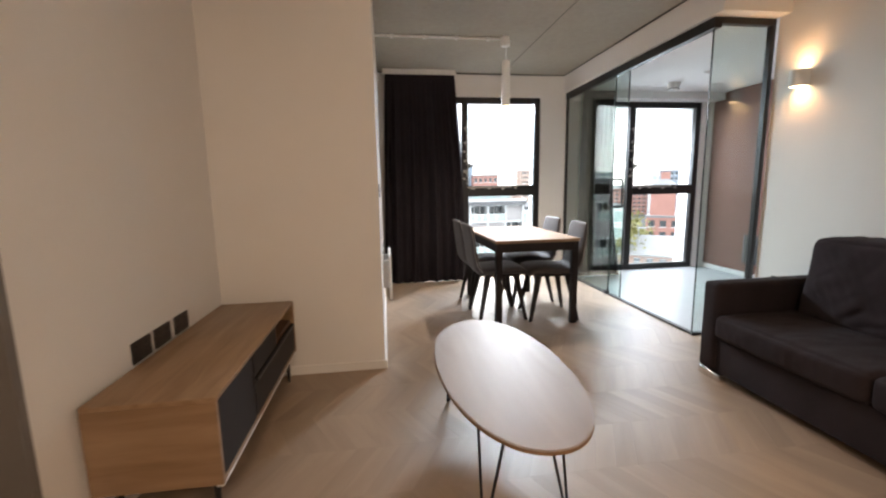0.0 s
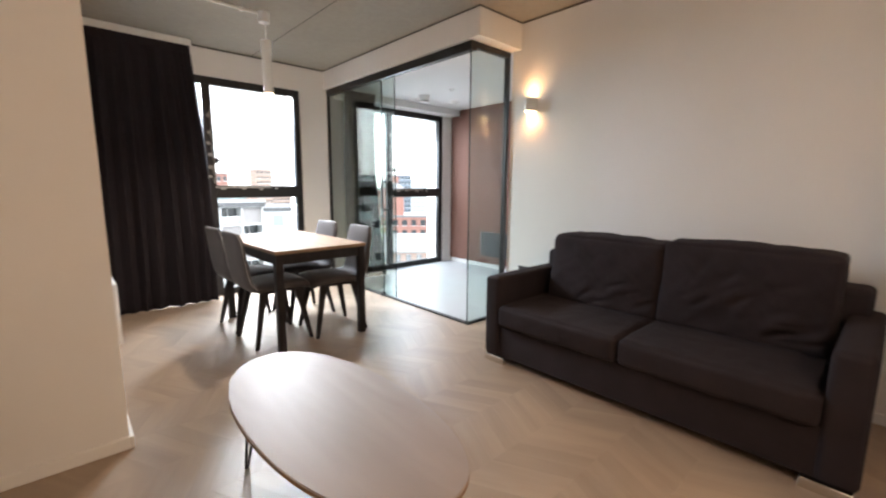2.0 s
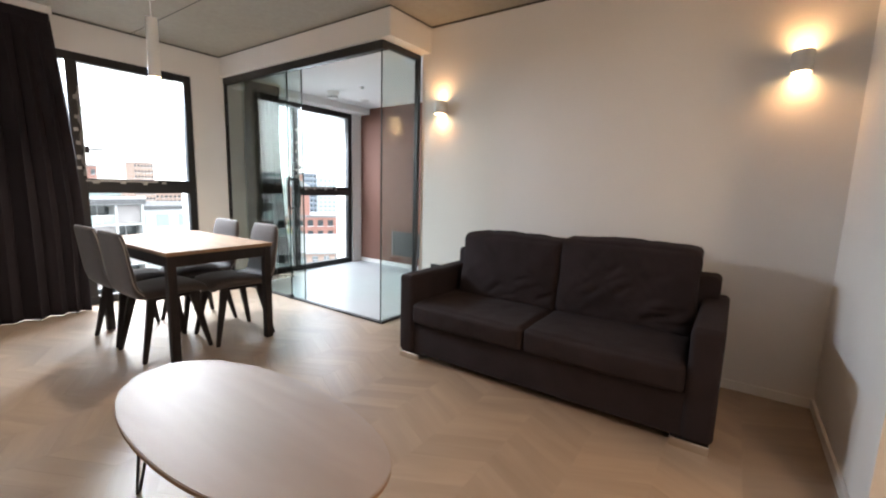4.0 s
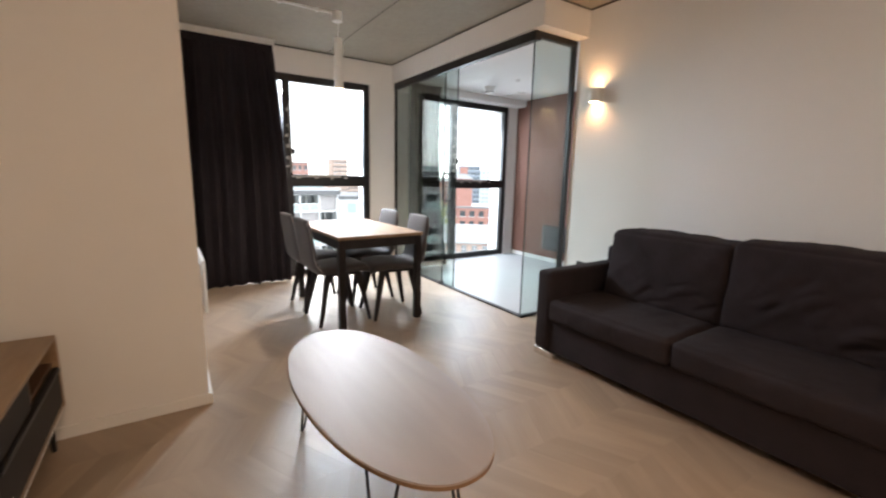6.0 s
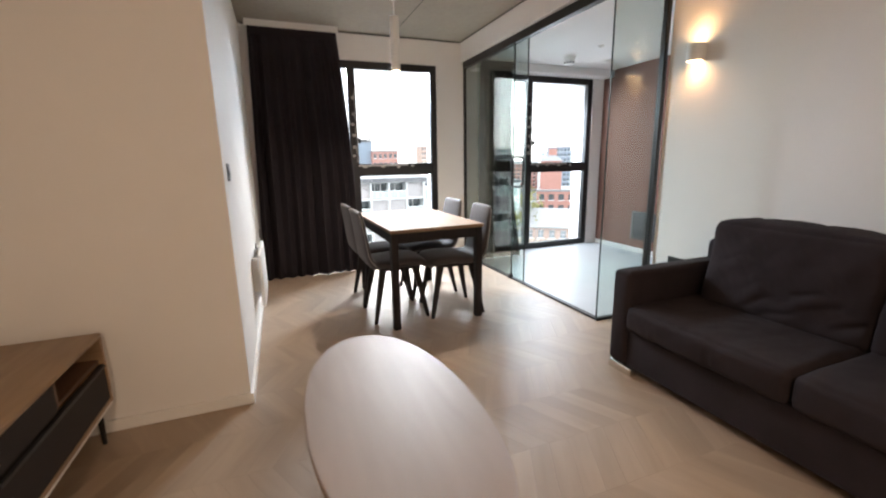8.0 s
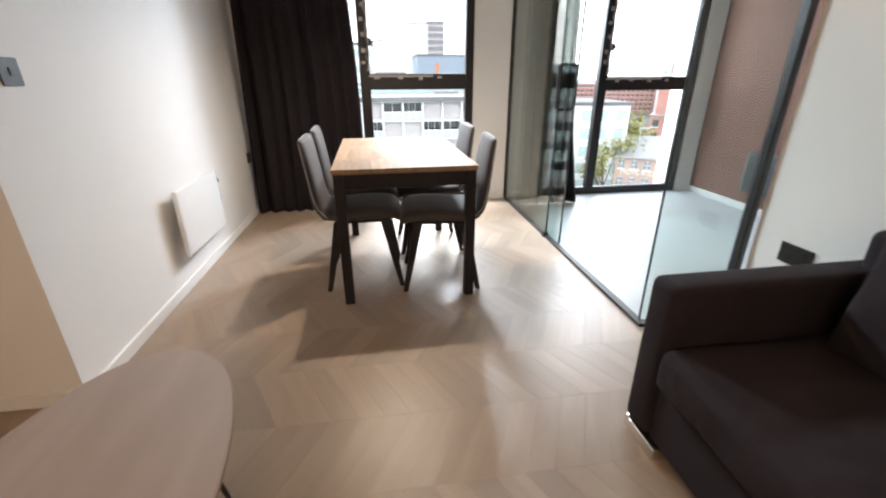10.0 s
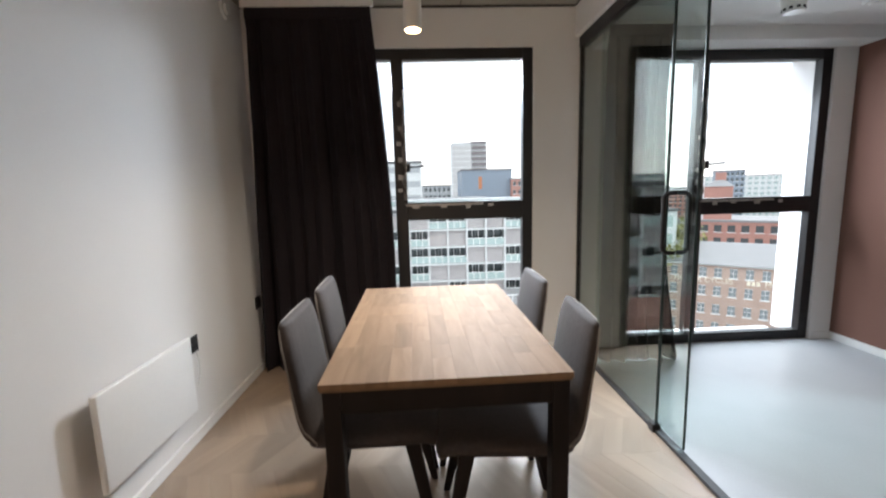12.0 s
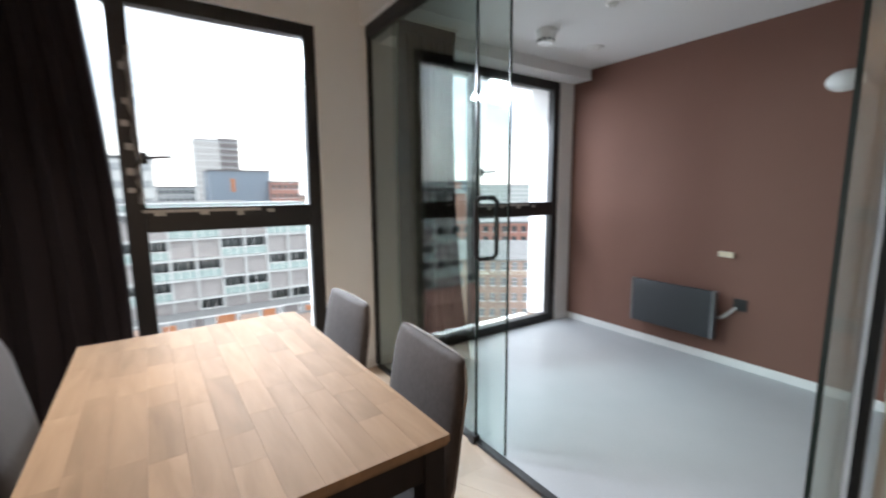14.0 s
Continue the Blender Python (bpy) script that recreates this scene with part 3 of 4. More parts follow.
# ================= coffee table =================
CX, CY, CA, CB = 1.692, 3.555, 0.289, 0.642
ct = thing("coffee_table", "oval grey-oak coffee table on black hairpin legs", "coffee table", pose(CX, CY, 0))
bm = bmesh.new()
outline = []
for i in range(96):
    th = 2 * math.pi * i / 96
    c, s = math.cos(th), math.sin(th)
    e = 2 / 2.15
    x, y = math.copysign(abs(c) ** e, c) * CA, math.copysign(abs(s) ** e, s) * CB
    outline.append((x - 0.004 * y / CB, y))
f = bm.faces.new([bm.verts.new((x, y, 0.383)) for x, y in outline])
r = bmesh.ops.extrude_face_region(bm, geom=[f])
bmesh.ops.translate(bm, verts=[v for v in r["geom"] if isinstance(v, bmesh.types.BMVert)], vec=(0, 0, 0.017))
bmesh.ops.recalc_face_normals(bm, faces=bm.faces)
rim = [e for e in bm.edges if len(e.link_faces) == 2 and any(len(q.verts) > 8 for q in e.link_faces)]
bmesh.ops.bevel(bm, geom=rim, offset=0.003, segments=2, affect="EDGES")
smooth(part("tabletop", bm, OAK_COFFEE, ct), 35)
bm = bmesh.new()
ring = [(x * 1.0015, y * 1.0015) for x, y in outline]
vs0 = [bm.verts.new((x, y, 0.3845)) for x, y in ring]
vs1 = [bm.verts.new((x, y, 0.3965)) for x, y in ring]
vs2 = [bm.verts.new((x * 0.99, y * 0.99, 0.3845)) for x, y in ring]
vs3 = [bm.verts.new((x * 0.99, y * 0.99, 0.3965)) for x, y in ring]
for i in range(96):
    j = (i + 1) % 96
    bm.faces.new((vs0[i], vs0[j], vs1[j], vs1[i]))
    bm.faces.new((vs2[j], vs2[i], vs3[i], vs3[j]))
    bm.faces.new((vs1[i], vs1[j], vs3[j], vs3[i]))
    bm.faces.new((vs0[j], vs0[i], vs2[i], vs2[j]))
EDGE_BAND = wood("oak_edge_band", (0.19, 0.11, 0.06), (0.28, 0.175, 0.1), 0.55, (3, 3, 20))
smooth(part("edge_band", bm, EDGE_BAND, ct, "brown oak edge band"), 35)
for sx in (-1, 1):
    for sy in (-1, 1):
        bm = bmesh.new()
        fx, fy = sx * 0.156 - 0.022, sy * 0.435
        hx, hy = sx * 0.115 - 0.022, sy * 0.385
        top = [(hx + k * sx * 0.045, hy - k * sy * 0.045, 0.383) for k in (-1, 1)]
        foot = [(fx + k * sx * 0.007, fy - k * sy * 0.007, 0.006) for k in (-1, 1)]
        for a, b in zip(top, foot):
            tube(bm, a, b, 0.0055, n=10)
        tube(bm, foot[0], foot[1], 0.0055, n=10)
        box(bm, hx - 0.055, hx + 0.055, hy - 0.055, hy + 0.055, 0.379, 0.383)
        smooth(part("hairpin_leg", bm, BLACK_METAL, ct, "black bent-rod hairpin leg"), 50)

# ================= low TV unit =================
tv = thing("tv_unit", "low oak television bench with dark grey drawers and open shelf", "tv bench", pose(0, 0, 0))
TX0, TX1, TY0, TY1, TZ0, TZ1 = 0.185, 0.607, 3.21, 4.43, 0.19, 0.515
DARK_FRONT = material("dark_slate_lacquer", (0.024, 0.0195, 0.019), 0.65, vary=0.06, bump=0.02, spec=0.25)
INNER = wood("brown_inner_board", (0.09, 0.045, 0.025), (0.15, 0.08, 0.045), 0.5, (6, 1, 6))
P = 0.02
smooth(part("top", boxed(TX0, TX1, TY0, TY1, TZ1 - P, TZ1, bevel=0.004), OAK_UNIT, tv), 40)
part("side_panel", boxed(TX0, TX1, TY0, TY0 + P, TZ0, TZ1 - P, bevel=0.002), OAK_END, tv)
part("side_panel", boxed(TX0, TX1, TY1 - P, TY1, TZ0, TZ1 - P, bevel=0.002), OAK_END, tv)
part("bottom", boxed(TX0, TX1 - 0.003, TY0 + P, TY1 - P, TZ0, TZ0 + P, bevel=0.002), OAK_UNIT, tv)
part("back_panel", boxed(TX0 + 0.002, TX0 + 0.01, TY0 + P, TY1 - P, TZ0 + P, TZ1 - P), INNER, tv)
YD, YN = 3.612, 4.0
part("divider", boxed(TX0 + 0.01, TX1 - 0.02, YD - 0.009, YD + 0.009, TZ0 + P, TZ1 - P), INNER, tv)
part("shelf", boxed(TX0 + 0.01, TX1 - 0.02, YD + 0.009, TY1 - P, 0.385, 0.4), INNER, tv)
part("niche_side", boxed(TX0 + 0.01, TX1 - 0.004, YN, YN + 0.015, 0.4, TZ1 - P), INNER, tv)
part("drawer_front", boxed(TX1 - 0.02, TX1 - 0.002, YD + 0.012, YN - 0.002, 0.392, TZ1 - P - 0.002, bevel=0.002), DARK_FRONT, tv, "dark slate lacquered drawer")
d1 = part("door", boxed(TX1 - 0.02, TX1 - 0.002, TY0 + P + 0.002, YD - 0.002, TZ0 + P + 0.002, TZ1 - P - 0.002, bevel=0.002), DARK_FRONT, tv, "dark slate lacquered door")
d2 = part("drawer_front", boxed(TX1 - 0.02, TX1 - 0.002, YD + 0.012, TY1 - P - 0.002, TZ0 + P + 0.002, 0.378, bevel=0.002), DARK_FRONT, tv, "dark slate lacquered flap")
part("handle", boxed(TX1 - 0.003, TX1 + 0.009, YD + 0.02, TY1 - 0.04, 0.368, 0.382, bevel=0.003), BLACK_METAL, d2)
part("handle", boxed(TX1 - 0.003, TX1 + 0.004, YD - 0.014, YD - 0.006, 0.32, 0.42, bevel=0.002), BLACK_METAL, d1)
part("base_rail", boxed(TX1 - 0.03, TX1 - 0.004, TY0 + 0.01, TY1 - 0.01, TZ0 - 0.012, TZ0, bevel=0.002), WHITE_TRIM, tv, "thin pale base rail")
for x in (TX0 + 0.05, TX1 - 0.05):
    for y in (TY0 + 0.06, TY1 - 0.035):
        smooth(part("leg", tube(bmesh.new(), (x, y, 0), (x, y, TZ0), 0.009, 0.014, n=16), BLACK_METAL, tv, "slim dark round leg"))

# ================= dining table =================
dt = thing("dining_table", "oak-topped dining table on a black wooden frame", "dining table", pose(2.446, 5.697, 0, 0, 0, 1.2))
L, W = 0.59, 0.37
top_board = part("tabletop", boxed(-W + 0.004, W - 0.004, -L + 0.004, L - 0.004, 0.724, 0.732), OAK_TABLE, dt, "butcher-block oak top of glued staves")
rs = random.Random(5)
x = -W
while x < W - 0.01:
    w = min(0.066, W - x)
    y = -L
    while y < L - 0.001:
        ln = min(rs.uniform(0.12, 0.38), L - y)
        if L - (y + ln) < 0.1:
            ln = L - y
        part("stave", boxed(x + 0.0002, x + w - 0.0002, y + 0.0002, y + ln - 0.0002, 0.7325, 0.75), OAK_TABLE, top_board)
        y += ln
    x += w
for sx in (-1, 1):
    part("apron", boxed(*sorted((sx * (W - 0.035), sx * (W - 0.015))), -L + 0.06, L - 0.06, 0.65, 0.724, bevel=0.002), BLACK_LEG, dt)
    part("apron", boxed(-W + 0.06, W - 0.06, *sorted((sx * (L - 0.035), sx * (L - 0.015))), 0.65, 0.724, bevel=0.002), BLACK_LEG, dt)
    for sy in (-1, 1):
        x0, x1 = sorted((sx * (W - 0.06), sx * (W - 0.008)))
        y0, y1 = sorted((sy * (L - 0.06), sy * (L - 0.008)))
        part("leg", boxed(x0, x1, y0, y1, 0, 0.724, bevel=0.003), BLACK_LEG, dt)

# ================= dining chairs =================
chair = thing("dining_chair", "mid-grey upholstered dining chair with splayed black wooden legs", "chair", group="chairs round the table")
seat = smooth(part("seat", sweep(polyline([(0.205, 0.432, 0.2, 0.03), (0.17, 0.45, 0.212, 0.036), (0.05, 0.456, 0.22, 0.038), (-0.1, 0.45, 0.215, 0.036), (-0.19, 0.452, 0.205, 0.033)], 4)), CHAIR_CLOTH, chair), 80)
back = smooth(part("backrest", sweep(polyline([(-0.165, 0.447, 0.2, 0.031), (-0.215, 0.475, 0.2, 0.031), (-0.237, 0.54, 0.203, 0.029), (-0.254, 0.66, 0.203, 0.027), (-0.272, 0.79, 0.196, 0.025), (-0.283, 0.845, 0.182, 0.022)], 4)), CHAIR_CLOTH, chair), 80)
for sy in (-1, 1):
    bm = bmesh.new()
    pts = [(-0.186, 0.452), (-0.228, 0.5), (-0.244, 0.55), (-0.26, 0.66), (-0.278, 0.79), (-0.288, 0.84)]
    for (xa, za), (xb, zb) in zip(pts, pts[1:]):
        tube(bm, (xa, sy * (0.203 if za < 0.8 else 0.19), za), (xb, sy * (0.203 if zb < 0.8 else 0.184), zb), 0.0035, n=6)
    top_line = [(-0.288, sy * 0.184, 0.84), (-0.291, sy * 0.168, 0.857), (-0.292, sy * 0.14, 0.864), (-0.2925, 0, 0.867)]
    for pa, pb in zip(top_line, top_line[1:]):
        tube(bm, pa, pb, 0.0035, n=6)
    smooth(part("piping", bm, PIPING_CLOTH, back, "worn pale seam piping"))

part("under_frame", boxed(-0.15, 0.15, -0.16, 0.16, 0.398, 0.42, bevel=0.004), BLACK_LEG, chair)
for sx in (-1, 1):
    for sy in (-1, 1):
        bm = bmesh.new()
        bmesh.ops.create_cube(bm, size=1.0)
        for v in bm.verts:
            up = v.co.z > 0
            w, t = (0.027, 0.018) if up else (0.014, 0.011)
            cx, cy, cz = (sx * 0.13, sy * 0.15, 0.412) if up else (sx * 0.213, sy * 0.2, 0.0)
            v.co = Vector((cx + math.copysign(w, v.co.x), cy + math.copysign(t, v.co.y), cz))
        bmesh.ops.bevel(bm, geom=bm.edges[:], offset=0.004, segments=2, affect="EDGES")
        part("leg", bm, BLACK_LEG, chair)
chair.matrix_world = pose(2.205, 5.492, 0, 0, 0, 1)
copy_thing(chair, pose(2.2, 5.96, 0, 0, 0, 2))
copy_thing(chair, pose(2.662, 5.405, 0, 0, 0, 176))
copy_thing(chair, pose(2.66, 5.985, 0, 0, 0, 181))


# ================= curtains =================


def curtain(name, x0, x1, y, z0, z1, folds, spread, label, seed, flare=0, pull=0.0):
    """Hanging cloth in soft folds that spread towards the hem, with a gathered heading."""
    c = thing(name, label, "curtain")
    bm = bmesh.new()
    nx, nz = folds * 14, 44
    rows = []
    for k in range(nz + 1):
        v = k / nz
        z = z1 + (z0 - z1) * v
        row = []
        amp = 0.018 + 0.042 * min(1, v * 3)
        for i in range(nx + 1):
            u = i / nx
            ph = 2 * math.pi * folds * u + 1.9 * math.sin(5.3 * u + seed) + 0.8 * math.sin(13.7 * u + 2 * seed) + 0.45 * math.sin(3 * v + 9 * u)
            fall = v ** flare - 0.25 * math.sin(math.pi * v) if flare else math.sin(math.pi * min(1, v * 1.12) * 0.62)
            x = x0 + (x1 - x0) * u + spread * u ** 2 * fall + pull * (1 - u) ** 2 * (1 - v) + 0.012 * math.sin(2 * ph)
            yy = y + amp * math.sin(ph) * (0.72 + 0.4 * math.sin(7 * u + seed) * math.sin(17 * u)) + 0.01 * noise.noise(Vector((u * 8, v * 4, seed)))
            if k < 2:
                yy = y + 0.014 * math.sin(2.0 * ph)
            row.append(bm.verts.new((x, yy, z + (0.002 * math.sin(ph) if k == nz else 0.006 * math.sin(2 * ph + 1) if k == 0 else 0))))
        rows.append(row)
    for r0, r1 in zip(rows, rows[1:]):
        for i in range(nx):
            bm.faces.new((r0[i], r0[i + 1], r1[i + 1], r1[i]))
    cloth = smooth(part("cloth", bm, CURTAIN_CLOTH, c), 90)
    sm = cloth.modifiers.new("thickness", "SOLIDIFY")
    sm.thickness = 0.003
    bm = bmesh.new()
    box(bm, x0 + pull + 0.01, x1 - 0.01, y - 0.022, y - 0.012, z1 - 0.075, z1 - 0.004, bevel=0.003)
    part("heading_tape", bm, CURTAIN_CLOTH, c)
    part("track", boxed(x0 + pull - 0.03, x1 + 0.02, y - 0.012, y + 0.012, z1, z1 + (0.062 if pull else 0.02), bevel=0.003), WHITE_PLASTIC, c, "slim white ceiling curtain track")
    return c


curtain("curtain", 1.172, 2.08, 6.99, 0.003, CEIL - 0.062, 9, 0.11, "black full-length curtain gathered beside the window", 0.4, 0, 0.08)
curtain("curtain", 3.66, 4.1, 6.86, 0.006, ROOM2 - 0.021, 6, 0.15, "black full-length curtain behind the glass screen", 2.3, 2.2)

# ================= heaters, plates, small fixtures =================
h1 = thing("panel_heater", "flat white electric panel heater on the wall", "heater", pose(X_HEAT, 0, 0))
smooth(part("panel", boxed(0.05, 0.075, 5.395, 6.0, 0.222, 0.602, bevel=0.008, seg=3), WHITE_PLASTIC, h1), 40)
for y in (5.55, 5.9):
    part("wall_bracket", boxed(0.0, 0.05, y - 0.02, y + 0.02, 0.3, 0.55), WHITE_TRIM, h1)


def socket(at, rot, w, h, label, mat, extras=True):
    """Wall plate on the y-z plane facing +x, turned by rot."""
    s = thing("wall_socket", label, "socket", pose(*at, 0, 0, rot))
    part("plate", boxed(0, 0.008, -w / 2, w / 2, -h / 2, h / 2, bevel=0.002), mat, s)
    if extras:
        for k in ((-0.25, 0.25) if w > 0.11 else (0,)):
            part("rocker", boxed(0.007, 0.011, k * w - 0.006, k * w + 0.006, 0.012, 0.03, bevel=0.001), BLACK_PLASTIC, s)
            part("insert", boxed(0.007, 0.0095, k * w - 0.02, k * w + 0.02, -0.032, 0.004, bevel=0.001), BLACK_PLASTIC, s)
    return s


BLACK_NICKEL = material("black_nickel_plate", (0.035, 0.034, 0.034), 0.3, metal=0.3, vary=0.05)
SWITCH_GREY = material("smoked_steel_plate", (0.075, 0.08, 0.09), 0.4, metal=0.2, bump=0.03, vary=0.05)
STEEL_PLATE = material("brushed_steel_plate", (0.24, 0.24, 0.25), 0.35, metal=0.9, bump=0.03)
for y in (3.622, 3.788, 3.968):
    socket((X_TV, y, 0.557), 0, 0.136, 0.088, "black double wall socket above the low unit", BLACK_NICKEL)
s1 = socket((X_HEAT, 6.135, 0.515), 0, 0.086, 0.088, "black wall socket with heater plug", BLACK_NICKEL, False)
part("plug", boxed(0.008, 0.038, -0.062, -0.012, -0.022, 0.004, bevel=0.006), BLACK_PLASTIC, s1)
bm = bmesh.new()
prev = None
for i in range(15):
    u = i / 14
    q = Vector((0.02 - 0.005 * u, -0.01 + 0.03 * math.sin(u * 3.0), -0.02 - 0.2 * u))
    if prev is not None:
        tube(bm, prev, q, 0.0035, n=6)
    prev = q
smooth(part("cable", bm, WHITE_PLASTIC, s1, "white heater cable"))
socket((X_HEAT, 7.0, 0.51), 0, 0.086, 0.088, "black wall socket beside the curtain", BLACK_NICKEL)
s2 = socket((X_SOFA, 4.43, 0.456), 180, 0.146, 0.088, "black double wall socket beside the sofa", BLACK_NICKEL)
sw = thing("light_switch", "smoked grey steel light switch plate with black rocker", "light switch", pose(X_HEAT, 4.686, 1.186))
part("plate", boxed(0, 0.006, -0.043, 0.043, -0.043, 0.043, bevel=0.002), SWITCH_GREY, sw)
part("rocker", boxed(0.006, 0.01, -0.007, 0.007, -0.013, 0.013, bevel=0.001), BLACK_PLASTIC, sw)
vent = thing("wall_vent", "round white air valve high on the wall", "air valve", pose(X_HEAT, 6.885, 2.47))
bm = tube(bmesh.new(), (0, 0, 0), (0.012, 0, 0), 0.058, 0.05, n=36)
smooth(part("rim", bm, WHITE_PLASTIC, vent))
bm = tube(bmesh.new(), (0.012, 0, 0), (0.03, 0, 0), 0.028, 0.036, n=32)
smooth(part("disc", bm, WHITE_PLASTIC, vent))

h2 = thing("panel_heater", "dark grey flat electric panel heater on the brown wall", "heater", pose(X_BROWN, 0, 0))
smooth(part("panel", boxed(-0.095, -0.06, 5.77, 6.37, 0.19, 0.545, bevel=0.006, seg=3), GREY_METAL, h2), 40)
part("end_cap", boxed(-0.096, -0.04, 5.745, 5.77, 0.19, 0.545, bevel=0.004), STEEL_PLATE, h2, "pale metal end cap")
part("end_cap", boxed(-0.096, -0.04, 6.37, 6.39, 0.19, 0.545, bevel=0.004), STEEL_PLATE, h2, "pale metal end cap")
for y in (5.9, 6.25):
    part("wall_bracket", boxed(-0.06, 0.0, y - 0.02, y + 0.02, 0.28, 0.46), GREY_METAL, h2)
s3 = socket((X_BROWN, 5.62, 0.462), 180, 0.086, 0.086, "black fused outlet beside the dark heater", BLACK_NICKEL, False)
bm = bmesh.new()
prev = None
for i in range(13):
    u = i / 12
    q = Vector((0.012 + 0.02 * math.sin(3.1 * u), -0.02 - 0.11 * u, -0.02 - 0.1 * math.sin(1.5 * u)))
    if prev is not None:
        tube(bm, prev, q, 0.008, n=8)
    prev = q
smooth(part("cable", bm, WHITE_PLASTIC, s3, "pale grey flexible cable"))
socket((X_BROWN, 5.045, 1.125), 180, 0.086, 0.086, "black square switch plate on brown wall", BLACK_NICKEL)
socket((X_BROWN, 5.085, 0.46), 180, 0.146, 0.086, "black double wall socket on brown wall", BLACK_NICKEL)
tp = thing("wall_plate", "small cream plastic wall plate on brown wall", "wall plate", pose(X_BROWN, 5.733, 0.812))
CREAM = material("cream_plastic", (0.75, 0.66, 0.5), 0.4, vary=0.04)
part("plate", boxed(-0.02, 0, -0.05, 0.05, -0.02, 0.02, bevel=0.006), CREAM, tp)
wd = thing("wall_lamp", "white oval dome wall lamp on brown wall, unlit", "wall light", pose(X_BROWN, 5.2, 1.897))
bm = bmesh.new()
bmesh.ops.create_uvsphere(bm, u_segments=32, v_segments=16, radius=1.0)
for v in bm.verts:
    v.co = Vector((min(0.0, v.co.x) * 0.07, v.co.y * 0.09, v.co.z * 0.062))
smooth(part("dome", bm, WHITE_PLASTIC, wd), 60)
part("back_plate", tube(bmesh.new(), (-0.012, 0, 0), (0, 0, 0), 0.055, n=32), WHITE_TRIM, wd)

det = thing("smoke_detector", "white smoke detector with dark slots on the ceiling", "smoke detector", pose(4.63, 6.53, ROOM2))
smooth(part("base", tube(bmesh.new(), (0, 0, -0.022), (0, 0, 0), 0.072, n=36), WHITE_PLASTIC, det))
smooth(part("body", tube(bmesh.new(), (0, 0, -0.085), (0, 0, -0.022), 0.052, 0.066, n=36), WHITE_PLASTIC, det))
for i in range(10):
    th = 2 * math.pi * i / 10
    m = pose(0, 0, 0, 0, 0, math.degrees(th))
    bm = boxed(0.0525, 0.0585, -0.009, 0.009, -0.074, -0.06)
    bm.transform(m)
    part("slot", bm, BLACK_PLASTIC, det)
for at, r, lb in (((5.2, 6.57), 0.08, "flat round white ceiling speaker plate"), ((4.645, 6.03), 0.035, "small round white ceiling sprinkler plate")):
    v = thing("ceiling_plate", lb, "ceiling fitting", pose(*at, ROOM2))
    smooth(part("rim", tube(bmesh.new(), (0, 0, -0.012), (0, 0, 0), r * 0.85, r, n=32), WHITE_PLASTIC, v))
    smooth(part("disc", tube(bmesh.new(), (0, 0, -0.022), (0, 0, -0.012), r * 0.5, r * 0.6, n=32), WHITE_PLASTIC, v))

# formwork joint of the concrete slab, and dark strips for shade along its edges
JOINT = material("dark_joint_and_gap_shade", (0.08, 0.075, 0.07), 0.9)
structure("ceiling_joint", boxed(2.697, 2.703, -1.2, Y_WIN, CEIL - 0.002, CEIL + 0.01), JOINT, "fine formwork joint in the concrete ceiling", "joint")
# solid dark strips stand in for shade where walls and bulkhead meet the slab
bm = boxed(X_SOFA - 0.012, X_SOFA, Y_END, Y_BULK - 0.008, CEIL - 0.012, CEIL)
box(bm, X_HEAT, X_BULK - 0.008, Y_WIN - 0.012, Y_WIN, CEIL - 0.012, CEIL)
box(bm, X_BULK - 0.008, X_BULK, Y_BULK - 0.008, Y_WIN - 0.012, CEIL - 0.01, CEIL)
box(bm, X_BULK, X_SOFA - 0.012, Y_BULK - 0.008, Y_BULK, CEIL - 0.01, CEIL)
structure("ceiling_gap_shade_strips", bm, JOINT, "dark strips painted as gap shade where walls meet concrete", "joint")

# masking tape and latches on the window frames
TAPE = material("translucent_tape", (0.42, 0.4, 0.37), 0.35, vary=0.2, stain=30)


